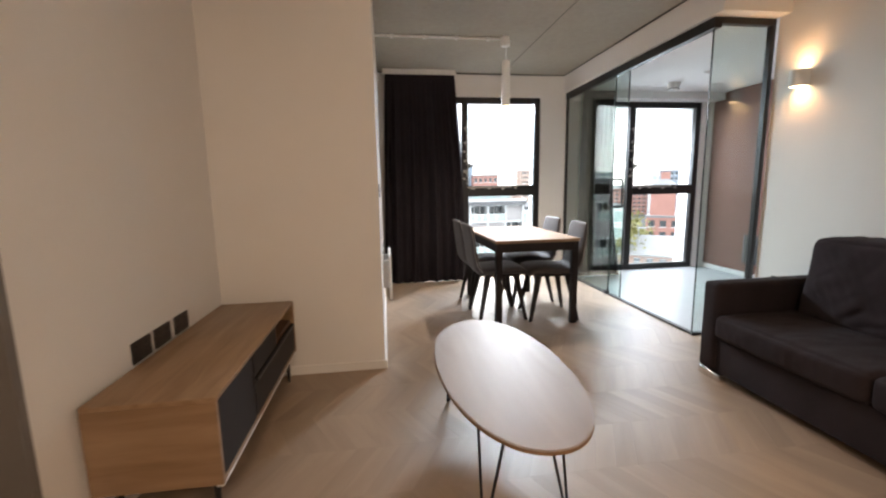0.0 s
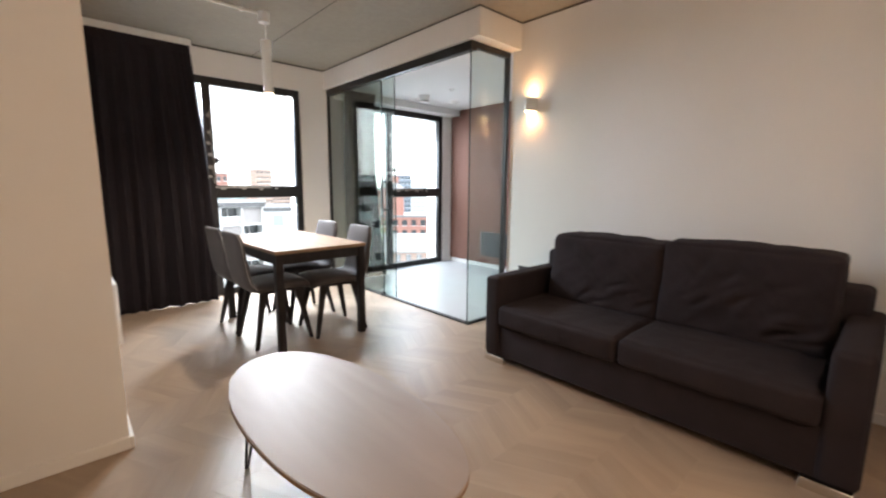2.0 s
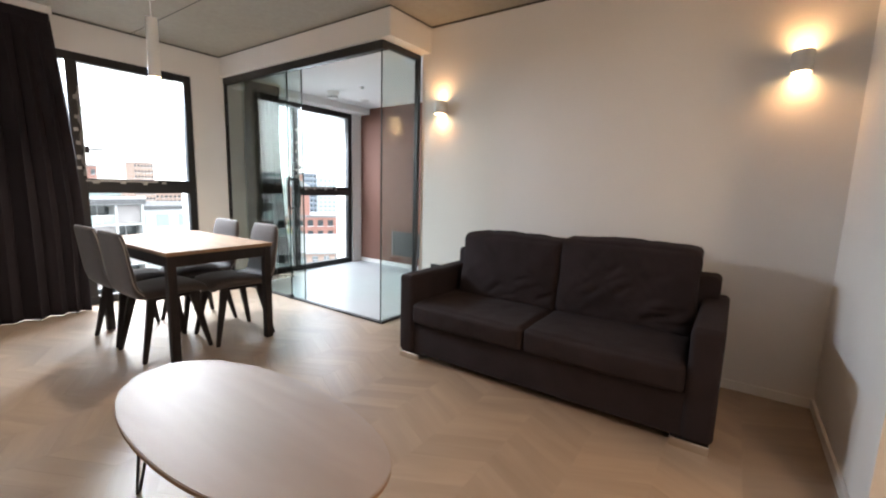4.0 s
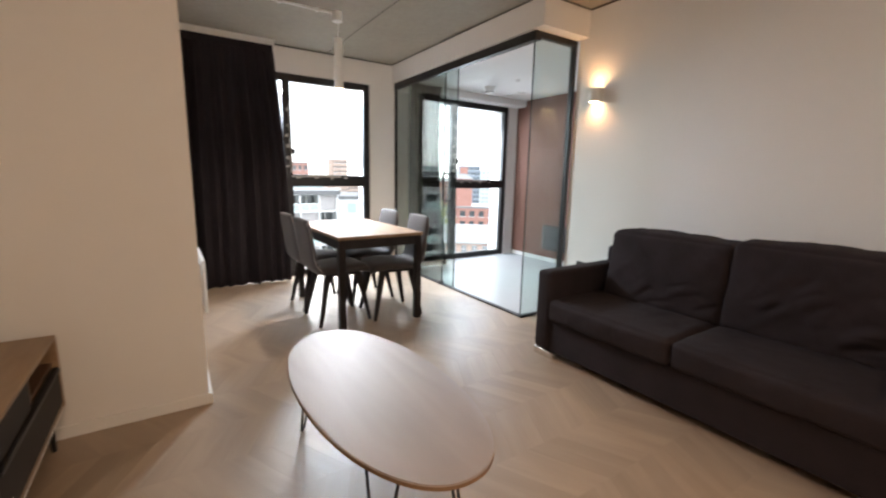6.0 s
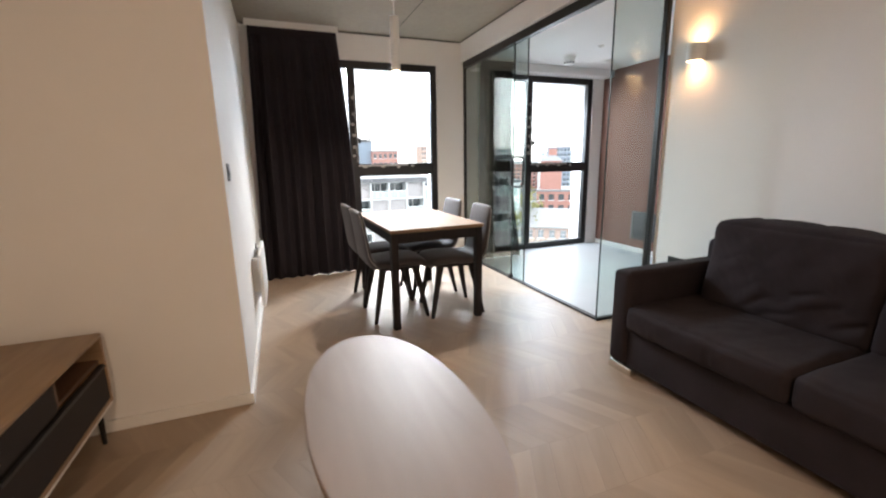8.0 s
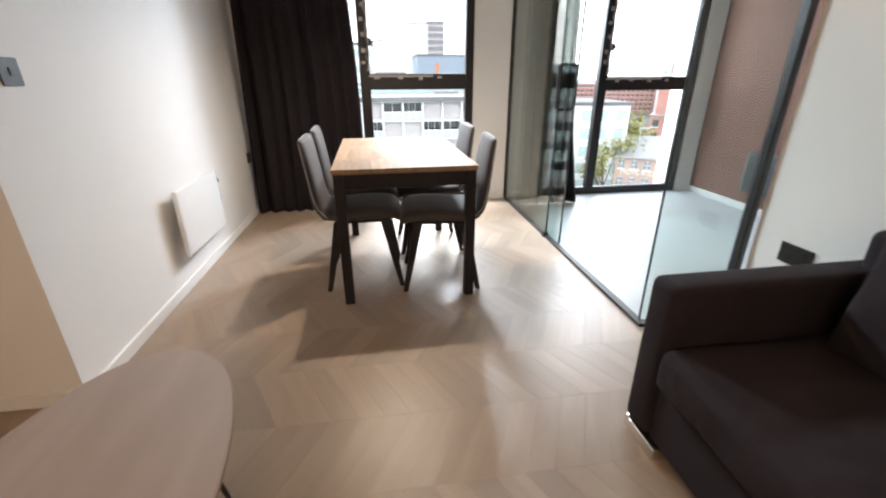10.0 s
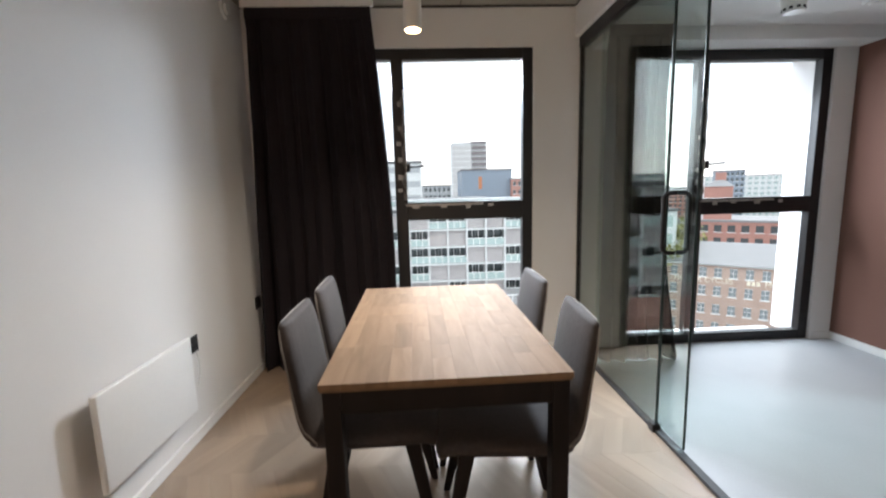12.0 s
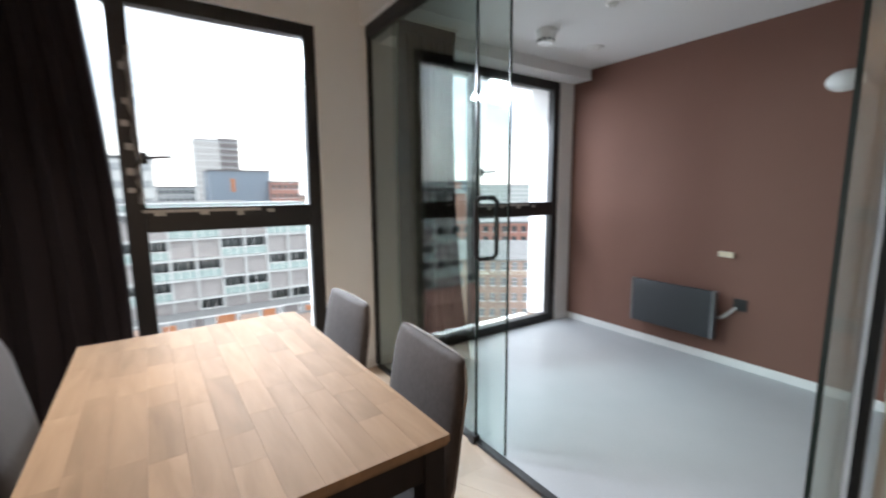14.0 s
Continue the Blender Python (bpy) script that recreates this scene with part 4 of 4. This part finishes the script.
def tapes(x1, tz0, tz1, z1):
    mx = x1 - 0.995
    y = Y_WIN + 0.0185
    rr = random.Random(int(x1 * 10))
    t = thing("frame_tape", "strips of clear tape stuck on black window frame", "tape")
    for z in (1.28, 1.37, 1.5, 1.62, 1.73, 1.9):
        dx = rr.uniform(-0.01, 0.01)
        part("strip", boxed(mx - 0.015 + dx, mx + 0.02 + dx, y, y + 0.0012, z, z + rr.uniform(0.022, 0.04)), TAPE, t)
    bm = bmesh.new()
    prev = None
    for i in range(22):
        z = tz1 + 0.02 + i * (0.8 / 21)
        x, w = mx + 0.032 + 0.006 * math.sin(i * 1.3) + rr.uniform(-0.003, 0.003), 0.011 + 0.004 * math.sin(i * 2.1)
        pair = [bm.verts.new((x - w, y - 0.001, z)), bm.verts.new((x + w, y - 0.001 - 0.0015 * (i % 2), z))]
        if prev:
            bm.faces.new((prev[0], prev[1], pair[1], pair[0]))
        prev = pair
    bmesh.ops.solidify(bm, geom=bm.faces[:], thickness=0.0008)
    part("long_strip", bm, TAPE, t, "long wrinkled strip of clear tape")
    for k in range(4):
        x = mx + 0.1 + k * 0.19 + rr.uniform(-0.03, 0.03)
        part("strip", boxed(x, x + rr.uniform(0.03, 0.06), y, y + 0.0012, tz1 - 0.05 + rr.uniform(-0.01, 0.01), tz1 - 0.02), TAPE, t)
    part("long_strip", boxed(mx + 0.03, mx + 0.62, y - 0.001, y + 0.0002, tz1 - 0.028, tz1 - 0.012), TAPE, t)
    lt = thing("window_latch", "black lever latch on the window sash", "window latch", pose(mx + 0.06, Y_WIN + 0.02, tz1 + 0.26))
    part("rose", boxed(-0.014, 0.014, -0.012, 0.0, -0.03, 0.03, bevel=0.003), BLACK_METAL, lt)
    part("lever", tube(bmesh.new(), (0, -0.03, 0), (0.12, -0.035, 0.01), 0.007, n=10), BLACK_METAL, lt)
    part("spindle", tube(bmesh.new(), (0, -0.032, 0), (0, -0.005, 0), 0.008, n=10), BLACK_METAL, lt)


tapes(W1[1], 1.065, 1.2, W1[3])
tapes(W2[1], 1.045, 1.17, W2[3])

# ================= the city outside =================
GZ = -24.0
ASPHALT = material("asphalt", (0.06, 0.06, 0.06), 0.9, vary=0.2, stain=0.05, grain=0.5)
structure("ground", boxed(-3000, 3000, 12, 4000, GZ - 0.5, GZ), ASPHALT, "grey asphalt city ground far below", "ground")
PALE = material("pale_render", (0.55, 0.56, 0.55), 0.8, vary=0.06, stain=0.3, grain=3)
PALE_GREY = material("pale_grey_cladding", (0.33, 0.345, 0.35), 0.7, vary=0.06, stain=0.3, grain=3)
BLUE_GREY = material("blue_grey_cladding", (0.19, 0.23, 0.275), 0.6, vary=0.05, stain=0.1, grain=2)
UMBER = material("dark_brown_cladding", (0.17, 0.15, 0.15), 0.6, vary=0.06, stain=0.1, grain=2)
ROOF_FELT = material("grey_roof_felt", (0.12, 0.12, 0.122), 0.9, vary=0.2, stain=0.4, grain=3)
BALCONY_PANE = material("grey_green_window_glass", (0.075, 0.085, 0.085), 0.08, vary=0.2, stain=0.7)
LOUVRE = material("grey_timber_louvre", (0.4, 0.375, 0.365), 0.7, vary=0.1, stain=1, grain=8)
DARK_GLASS = material("dark_window_glass", (0.07, 0.08, 0.085), 0.1, vary=0.05)
TEAL_GLASS = material("pale_green_balcony_glass", (0.33, 0.41, 0.39), 0.12, vary=0.06, stain=1)
WORKS_PANE = material("pale_grey_window_glass", (0.22, 0.25, 0.265), 0.1, vary=0.2, stain=0.7)
# both brick colours are paled to include the haze of distance
BRICK = material("hazed_red_brick", (0.36, 0.185, 0.15), 0.85, vary=0.18, stain=0.4, grain=6)
BRICK2 = material("hazed_orange_brick", (0.44, 0.32, 0.26), 0.85, vary=0.15, stain=0.4, grain=6)
SLATE = material("pale_slate_roof", (0.22, 0.22, 0.22), 0.6, vary=0.1, stain=0.5, grain=4)
FRAME_WHITE = material("white_window_frames", (0.72, 0.72, 0.7), 0.6)
SIGN_PAINT = material("cream_sign_paint", (0.78, 0.72, 0.58), 0.6, vary=0.08, stain=2)
RED_TRIM = material("orange_panel", (0.42, 0.17, 0.08), 0.7, vary=0.1)


def block(name, x0, x1, y0, y1, z1, mat, label, rows=0, cols=0, win=DARK_GLASS, z0=None, share=0.5, rot=0.0, band=False, group="distant buildings"):
    """A far building: walls, flat roof with parapet, and a grid of set-in windows on the face towards the viewer."""
    z0 = GZ if z0 is None else z0
    cx, cy = (x0 + x1) / 2, (y0 + y1) / 2
    b = thing(name, label, "building", pose(cx, cy, 0, 0, 0, rot), group)
    hx, hy = (x1 - x0) / 2, (y1 - y0) / 2
    part("wall", boxed(-hx, hx, -hy, hy, z0, z1), mat, b)
    bm = boxed(-hx - 0.2, hx + 0.2, -hy - 0.2, hy + 0.2, z1, z1 + 0.5)
    part("roof", bm, ROOF_FELT if mat is not BRICK else SLATE, b)
    if rows:
        dx = 2 * hx / cols
        dz = rows
        n = max(1, int((z1 - z0) / dz))
        bm, bs = bmesh.new(), bmesh.new()
        for r in range(n):
            zt = z1 - r * dz - 0.25 * dz
            if zt - dz < z0:
                break
            if band:
                box(bm, -hx + 0.3, hx - 0.3, -hy - 0.12, -hy + 0.1, zt - dz * share, zt)
                continue
            for c in range(cols):
                xa = -hx + dx * (c + 0.22)
                box(bm, xa, xa + dx * 0.56, -hy - 0.06, -hy + 0.1, zt - dz * share, zt)
                box(bs, xa - 0.1, xa + dx * 0.56 + 0.1, -hy - 0.14, -hy, zt - dz * share - 0.18, zt - dz * share)
        tagged(part("windows", bm, win, b), kind="stuff")
        if not band:
            tagged(part("sills", bs, FRAME_WHITE, b), kind="stuff")
        else:
            bs.free()
    return b


# balcony block straight ahead
def balcony_block(x0, y0, cols, rows, z_top, cw, ch, rot, label):
    b = thing("apartment_building", label, "building", pose(x0, y0, 0, 0, 0, rot), "balcony blocks")
    w = cols * cw
    part("wall", boxed(0, w, 1.6, 14, GZ, z_top), PALE_GREY, b)
    part("roof", boxed(-0.3, w + 0.3, -0.4, 14.2, z_top, z_top + 0.55), ROOF_FELT, b, "grey flat roof slab")
    part("roof_terrace_wall", boxed(1, w - 1, 6.5, 13, z_top + 0.55, z_top + 1.5), PALE_GREY, b)
    part("parapet", boxed(-0.3, w + 0.3, -0.42, -0.2, z_top + 0.55, z_top + 0.85), PALE, b, "white roof parapet")
    bm = bmesh.new()
    for k in range(int(w / 2.2)):
        box(bm, 1.6 + k * 2.2, 3.2 + k * 2.2, 6.42, 6.5, z_top + 0.75, z_top + 1.35)
    tagged(part("roof_windows", bm, TEAL_GLASS, b), kind="stuff")
    bm = bmesh.new()
    for c in range(cols + 1):
        box(bm, c * cw - 0.1, c * cw + 0.1, -0.15, 1.6, GZ, z_top)
    for r in range(rows + 1):
        box(bm, 0.12, w - 0.12, -0.1, 1.6, z_top - r * ch - 0.1, z_top - r * ch + 0.1)
    part("frame_grid", bm, PALE, b, "white frame of floors and fins")
    for k in range(4):
        part("roof_planter", boxed(w * 0.635 + k * 0.78, w * 0.635 + k * 0.78 + 0.62, 0.3, 1.1, z_top + 0.55, z_top + 1.15), UMBER, b, "dark roof planter box")
    rr = random.Random(17)
    for r in range(rows):
        for c in range(cols):
            xa, xb = c * cw + 0.12, (c + 1) * cw - 0.12
            zb, zt = z_top - (r + 1) * ch + 0.16, z_top - r * ch - 0.16
            if (((c + 1) // 2 + r) % 2 == 0) != (rr.random() < 0.1):
                bm = bmesh.new()
                k = 9
                for i in range(k):
                    za = zb + (zt - zb) * i / k
                    box(bm, xa, xb, 0.25, 0.32, za, za + (zt - zb) / k * 0.82)
                part("louvre_screen", bm, LOUVRE, b)
            else:
                part("balcony_glass", boxed(xa, xb, 0.0, 0.05, zb, zb + 0.86), TEAL_GLASS, b)
                bm = boxed(xa + 0.1, (xa + xb) / 2 - 0.04, 1.5, 1.58, zb, zt - 0.1)
                box(bm, (xa + xb) / 2 + 0.04, xb - 0.1, 1.5, 1.58, zb, zt - 0.1)
                part("window", bm, BALCONY_PANE, b)
                bm = boxed(xa, xb, -0.04, 0.07, zb + 0.86, zb + 0.93)
                for xp in ([(xa + xb) / 2] if rr.random() < 0.5 else [xa + 0.7, xb - 0.7]):
                    box(bm, xp - 0.035, xp + 0.035, -0.03, 0.06, zb, zb + 0.86)
                    box(bm, xp - 0.04, xp + 0.04, 1.4, 1.49, zb, zt)
                part("rail", bm, FRAME_WHITE, b)


balcony_block(-62.0, 50.0, 20, 6, 1.2, 2.49, 2.26, 0, "long grey framed apartment block with glass balconies")
balcony_block(-9.5, 57.0, 12, 5, -1.5, 2.45, 2.23, 0, "white framed apartment block with glass balconies and grey louvres")
podium = thing("podium_building", "low brick podium with orange panels and glazed roof bays", "building", pose(0, 0, 0))
part("wall", boxed(-12, 24, 50, 57, GZ, -11.9), BRICK2, podium)
part("side_wing", boxed(-62, -12, 43, 50, GZ, -11.6), BRICK, podium)
part("roof", boxed(-12.2, 24.2, 49.8, 57, -11.9, -11.7), SLATE, podium)
bm = boxed(-12, 24, 49.85, 49.92, -10.75, -10.65)
for i in range(19):
    box(bm, -12 + i * 2, -11.92 + i * 2, 49.85, 49.92, -11.7, -10.75)
part("rail", bm, FRAME_WHITE, podium, "white tube roof rail")
rp = random.Random(4)
for i in range(16):
    x = -11.6 + i * 2.2
    part("parapet_panel", boxed(x, x + rp.uniform(0.9, 1.9), 50.1, 50.3, -11.7, -11.7 + rp.uniform(0.5, 0.95)), (RED_TRIM, BRICK2, RED_TRIM, UMBER)[i % 4], podium)
for i in range(9):
    part("bay", boxed(-11 + i * 3.8, -8.6 + i * 3.8, 49.7, 50.3, -14.6, -12.6), (RED_TRIM, TEAL_GLASS, PALE)[i % 3], podium)
block("terraced_block", -7, 1.8, 92, 110, 7.0, PALE, "pale stepped apartment block with long balconies", 2.9, 6, PALE_GREY, band=True, share=0.42)
block("low_glazed_block", -12, 14, 78, 92, -0.6, PALE_GREY, "low white glazed office block", 2.8, 14, TEAL_GLASS, share=0.6)
block("tower", 19.5, 31, 258, 278, 28.5, PALE, "tall pale tower with vertical ribs", 3.3, 12, LOUVRE, share=0.85)
block("tower", 31, 40.5, 260, 280, 29.5, UMBER, "tall dark brown tower slab", 3.3, 5, PALE_GREY, share=0.3)
block("slab_block", 17, 36.5, 168, 190, 8.6, BLUE_GREY, "plain blue-grey clad office slab", 0)
part("sign_panel", boxed(-3.2, -1.9, -11.2, -10.9, 1.5, 6.2), RED_TRIM, bpy.data.objects["slab_block"])
block("low_block", 0, 14, 190, 205, 3.2, PALE_GREY, "low grey office block", 3.2, 7, DARK_GLASS)
block("brick_block", 36, 46, 165, 180, 4.8, BRICK, "red brick office block", 3.2, 5, DARK_GLASS)
block("low_white_block", 19.5, 46, 74, 92, -3.2, PALE, "low white building with teal windows", 3.0, 9, TEAL_GLASS, share=0.62, rot=-8)
block("tower", 96, 106, 285, 297, 10.5, BRICK2, "pinkish brick apartment tower", 3.1, 6, DARK_GLASS, share=0.45)
block("far_terrace", 40, 150, 330, 350, -2, BRICK2, "far row of brick terraces", 3.2, 40, DARK_GLASS)
block("far_terrace", -140, 30, 380, 400, 0.5, PALE_GREY, "far grey city blocks on the horizon", 3.2, 50, DARK_GLASS)
block("far_block", 190, 262, 255, 285, 5.5, PALE, "distant white office blocks", 3.2, 22, TEAL_GLASS, rot=-30)
block("far_block", 172, 186, 235, 250, 8, BLUE_GREY, "distant blue-grey tower block", 3.2, 6, DARK_GLASS, rot=-30)
block("far_terrace", 130, 330, 300, 340, -3.5, BRICK, "distant red brick city quarter", 3.2, 60, DARK_GLASS, rot=-25)

# brick works with white lettering
works = thing("brick_works", "orange-red brick warehouse with pale slate roof and white lettering", "building", pose(60.5, 58.5, 0, 0, 0, -38))
HX, TOP, ST = 22, -11.5, 3.0
part("wall", boxed(-HX, HX, 0, 12, GZ, TOP), BRICK2, works)
bm = bmesh.new()
v = [bm.verts.new(p) for p in ((-HX - 0.3, -0.5, TOP), (HX + 0.3, -0.5, TOP), (HX + 0.3, 6, TOP + 2.9), (-HX - 0.3, 6, TOP + 2.9), (-HX - 0.3, 12.5, TOP), (HX + 0.3, 12.5, TOP))]
bm.faces.new((v[0], v[1], v[2], v[3]))
bm.faces.new((v[3], v[2], v[5], v[4]))
bm.faces.new((v[0], v[3], v[4]))
bm.faces.new((v[1], v[5], v[2]))
bm.faces.new((v[0], v[4], v[5], v[1]))
bmesh.ops.recalc_face_normals(bm, faces=bm.faces)
part("roof", bm, SLATE, works)
part("gutter", boxed(-HX, HX, -0.35, 0.0, TOP - 0.25, TOP), PALE, works)
for r in range(4):
    for c in range(21):
        x = -HX + 0.6 + c * 2.06
        z = TOP - 0.6 - r * ST
        w = part("window", boxed(x, x + 1.0, -0.02, 0.05, z - 1.5, z), WORKS_PANE, works)
        bm = boxed(x - 0.12, x + 1.12, -0.12, 0.0, z - 1.72, z - 1.5)
        box(bm, x, x + 1.0, -0.05, 0.0, z - 0.06, z)
        box(bm, x, x + 1.0, -0.05, 0.0, z - 0.79, z - 0.72)
        box(bm, x + 0.47, x + 0.53, -0.05, 0.0, z - 1.5, z - 0.06)
        part("window_frame", bm, FRAME_WHITE, w)
for k in range(4):
    x = -HX + 4.25 + k * 10.3
    part("drainpipe", boxed(x, x + 0.14, -0.16, -0.02, GZ, TOP - 0.2), PALE_GREY, works)


def sign(words, x, z, size):
    cu = bpy.data.curves.new("lettering", "FONT")
    cu.body, cu.size, cu.extrude = words, size, 0.02
    cu.materials.append(SIGN_PAINT)
    ob = new("lettering", cu)
    ob.parent = works
    ob.matrix_basis = pose(x, -0.12, z, 90, 0, 0)
    tagged(ob, "cream painted block lettering")


LZ = TOP - 0.6 - 1.5 - 0.95
sign("MOTOR CYCLES", -20.9, LZ, 1.12)
sign("MOTOR CYCLES", -8.7, LZ, 1.12)
bm = bmesh.new()
for k in range(3):
    box(bm, -10.9 + k * 0.6, -10.45 + k * 0.6, -0.14, -0.08, LZ, LZ + 0.64)
part("sign_bar", bm, SIGN_PAINT, works, "cream painted sign bars")

# red brick mill behind with turret
mill = block("brick_mill", 73, 118, 92, 110, -8.3, BRICK, "large red brick mill with rows of windows", 3.1, 16, DARK_GLASS, rot=-38, share=0.55)
tur = thing("brick_turret", "red brick turret with pointed roof", "building", pose(78, 109, 0, 0, 0, -38))
part("wall", boxed(-3, 3, -3, 3, GZ, 0.5), BRICK, tur)
bm = bmesh.new()
bmesh.ops.create_cone(bm, cap_ends=True, segments=4, radius1=4.6, radius2=1.5, depth=1.6, matrix=pose(0, 0, 1.3, 0, 0, 45))
part("roof", bm, SLATE, tur)
part("chimney", boxed(-0.9, 1.4, -1, 1, 2.0, 4.0), BRICK, tur)

# street trees
LEAF = material("spring_leaves", (0.22, 0.21, 0.07), 0.7, vary=0.3, stain=0.6, grain=5)
BARK = material("brown_bark", (0.09, 0.07, 0.05), 0.9, vary=0.2, stain=2)


def tree(x, y, h, seed, spread):
    t = thing("street_tree", "yellow-green spring tree beside the street", "tree", pose(x, y, GZ), "street trees")
    rr = random.Random(seed)
    bm = bmesh.new()
    tube(bm, (0, 0, 0), (0, 0, h * 0.5), 0.35, 0.2, n=9)
    tips = []
    for i in range(9):
        a = rr.uniform(0, 6.28)
        z0 = h * rr.uniform(0.3, 0.5)
        tip = Vector((math.cos(a) * spread * rr.uniform(0.4, 0.9), math.sin(a) * spread * rr.uniform(0.4, 0.9), h * rr.uniform(0.62, 0.97)))
        tube(bm, (0, 0, z0), tip, 0.14, 0.03, n=6)
        tips.append(tip)
    part("trunk", bm, BARK, t)
    bm = bmesh.new()
    for i in range(1000):
        tip = rr.choice(tips)
        p = tip + Vector((rr.gauss(0, 1), rr.gauss(0, 1), rr.gauss(0, 0.9))) * spread * 0.25
        s = rr.uniform(0.12, 0.34)
        n1 = Vector((rr.gauss(0, 1), rr.gauss(0, 1), rr.gauss(0, 1))).normalized()
        n2 = n1.orthogonal().normalized()
        n3 = n1.cross(n2)
        bm.faces.new([bm.verts.new(p + n2 * a * s + n3 * b * s) for a, b in ((-1, -0.6), (0.2, -1), (1, 0.3), (-0.2, 1))])
    tagged(part("crown", bm, LEAF, t), kind="stuff")


tree(46, 76, 19, 3, 4.5)
tree(52, 84, 17, 5, 4)
tree(41, 71, 15, 8, 3.5)
mast = thing("street_lamp", "tall grey street lamp mast", "street lamp", pose(47, 72, GZ))
part("pole", tube(bmesh.new(), (0, 0, 0), (0, 0, 17), 0.14, 0.08), PALE_GREY, mast)
part("head", boxed(-0.2, 1.6, -0.2, 0.2, 16.9, 17.1, bevel=0.03), PALE_GREY, mast)

# ================= chevron floor, plank by plank =================
ROW, STEP, SLANT, Y_ROW = 0.3105, 0.098, 0.158, 4.25
GAP, THICK = 0.0002, 0.012


def plank_mesh(up):
    """One chevron plank: a slanted piece with eased edges, grain along its length."""
    bm = bmesh.new()
    s = SLANT if up else -SLANT
    hy, hw = ROW / 2 - GAP, STEP / 2 - GAP
    for z, k in ((-THICK, 0.0), (-0.00015, 0.0), (0.0, 0.00015)):
        for yy, ww in ((-1, -1), (-1, 1), (1, 1), (1, -1)):
            bm.verts.new((ww * (hw - k) - s * yy * 0.5 * (1 - k / hy), yy * (hy - k), z))
    bm.verts.ensure_lookup_table()
    for a in (0, 4):
        for i in range(4):
            j = (i + 1) % 4
            bm.faces.new((bm.verts[a + i], bm.verts[a + j], bm.verts[a + 4 + j], bm.verts[a + 4 + i]))
    bm.faces.new([bm.verts[8 + i] for i in range(4)])
    bmesh.ops.recalc_face_normals(bm, faces=bm.faces)
    ang = math.atan2(ROW, -s)
    bm.transform(pose(0, 0, 0, 0, 0, -math.degrees(ang)))
    me = bpy.data.meshes.new("plank")
    bm.to_mesh(me)
    bm.free()
    me.materials.append(OAK_FLOOR)
    return me, ang


floor_boards = tagged(new("floor"), "pale oak chevron parquet floor", "floor", kind="structure")
meshes = {True: plank_mesh(True), False: plank_mesh(False)}
rest = {True: ([], []), False: ([], [])}
FX1 = X_GLASS + 0.004
near_count = 0
for r in range(-20, 10):
    y = Y_ROW + (r + 0.5) * ROW
    if y - ROW / 2 > Y_WIN + 0.2 or y < Y_BACK - 0.2:
        continue
    up = r % 2 == 0
    me, ang = meshes[up]
    for c in range(-3, 48):
        x = 0.02 + c * STEP
        limit = FX1 if y > Y_GLASS + 0.12 else X_SOFA + 0.05
        if x - 0.13 > limit:
            continue
        if y > Y_PART + 0.2 and x < X_HEAT - 0.15:
            continue
        whole = x + 0.13 < limit
        if 1.3 < x < 3.44 and 3.3 < y < 6.3 and whole and near_count < 300:
            near_count += 1
            ob = new("plank", me)
            ob.parent = floor_boards
            ob.matrix_basis = pose(x, y, 0, 0, 0, math.degrees(ang))
            continue
        s = SLANT if up else -SLANT
        hy, hw = ROW / 2 - GAP, STEP / 2 - GAP
        q = [(ww * hw - s * yy * 0.5, yy * hy) for yy, ww in ((-1, -1), (-1, 1), (1, 1), (1, -1))]
        pts = [(min(x + a, limit), y + b) for a, b in q]
        rest_verts, rest_faces = rest[up]
        n0 = len(rest_verts)
        rest_verts += [(a, b, -THICK) for a, b in pts] + [(a, b, 0.0) for a, b in pts]
        rest_faces += [(n0 + 4, n0 + 5, n0 + 6, n0 + 7)] + [(n0 + i, n0 + (i + 1) % 4, n0 + 4 + (i + 1) % 4, n0 + 4 + i) for i in range(4)]
for up, (rest_verts, rest_faces) in rest.items():
    me = bpy.data.meshes.new("planks_beyond")
    me.from_pydata(rest_verts, [], rest_faces)
    me.materials.append(wood("pale_oak_plank_field", OAK_DARK, OAK_LIGHT, 0.41, (1.0, 7, 7), 0.085, 1.0, -meshes[up][1], 0.0003))
    ob = new("planks_beyond", me)
    ob.parent = floor_boards
    tagged(ob, "field of pale oak chevron planks", kind="stuff")
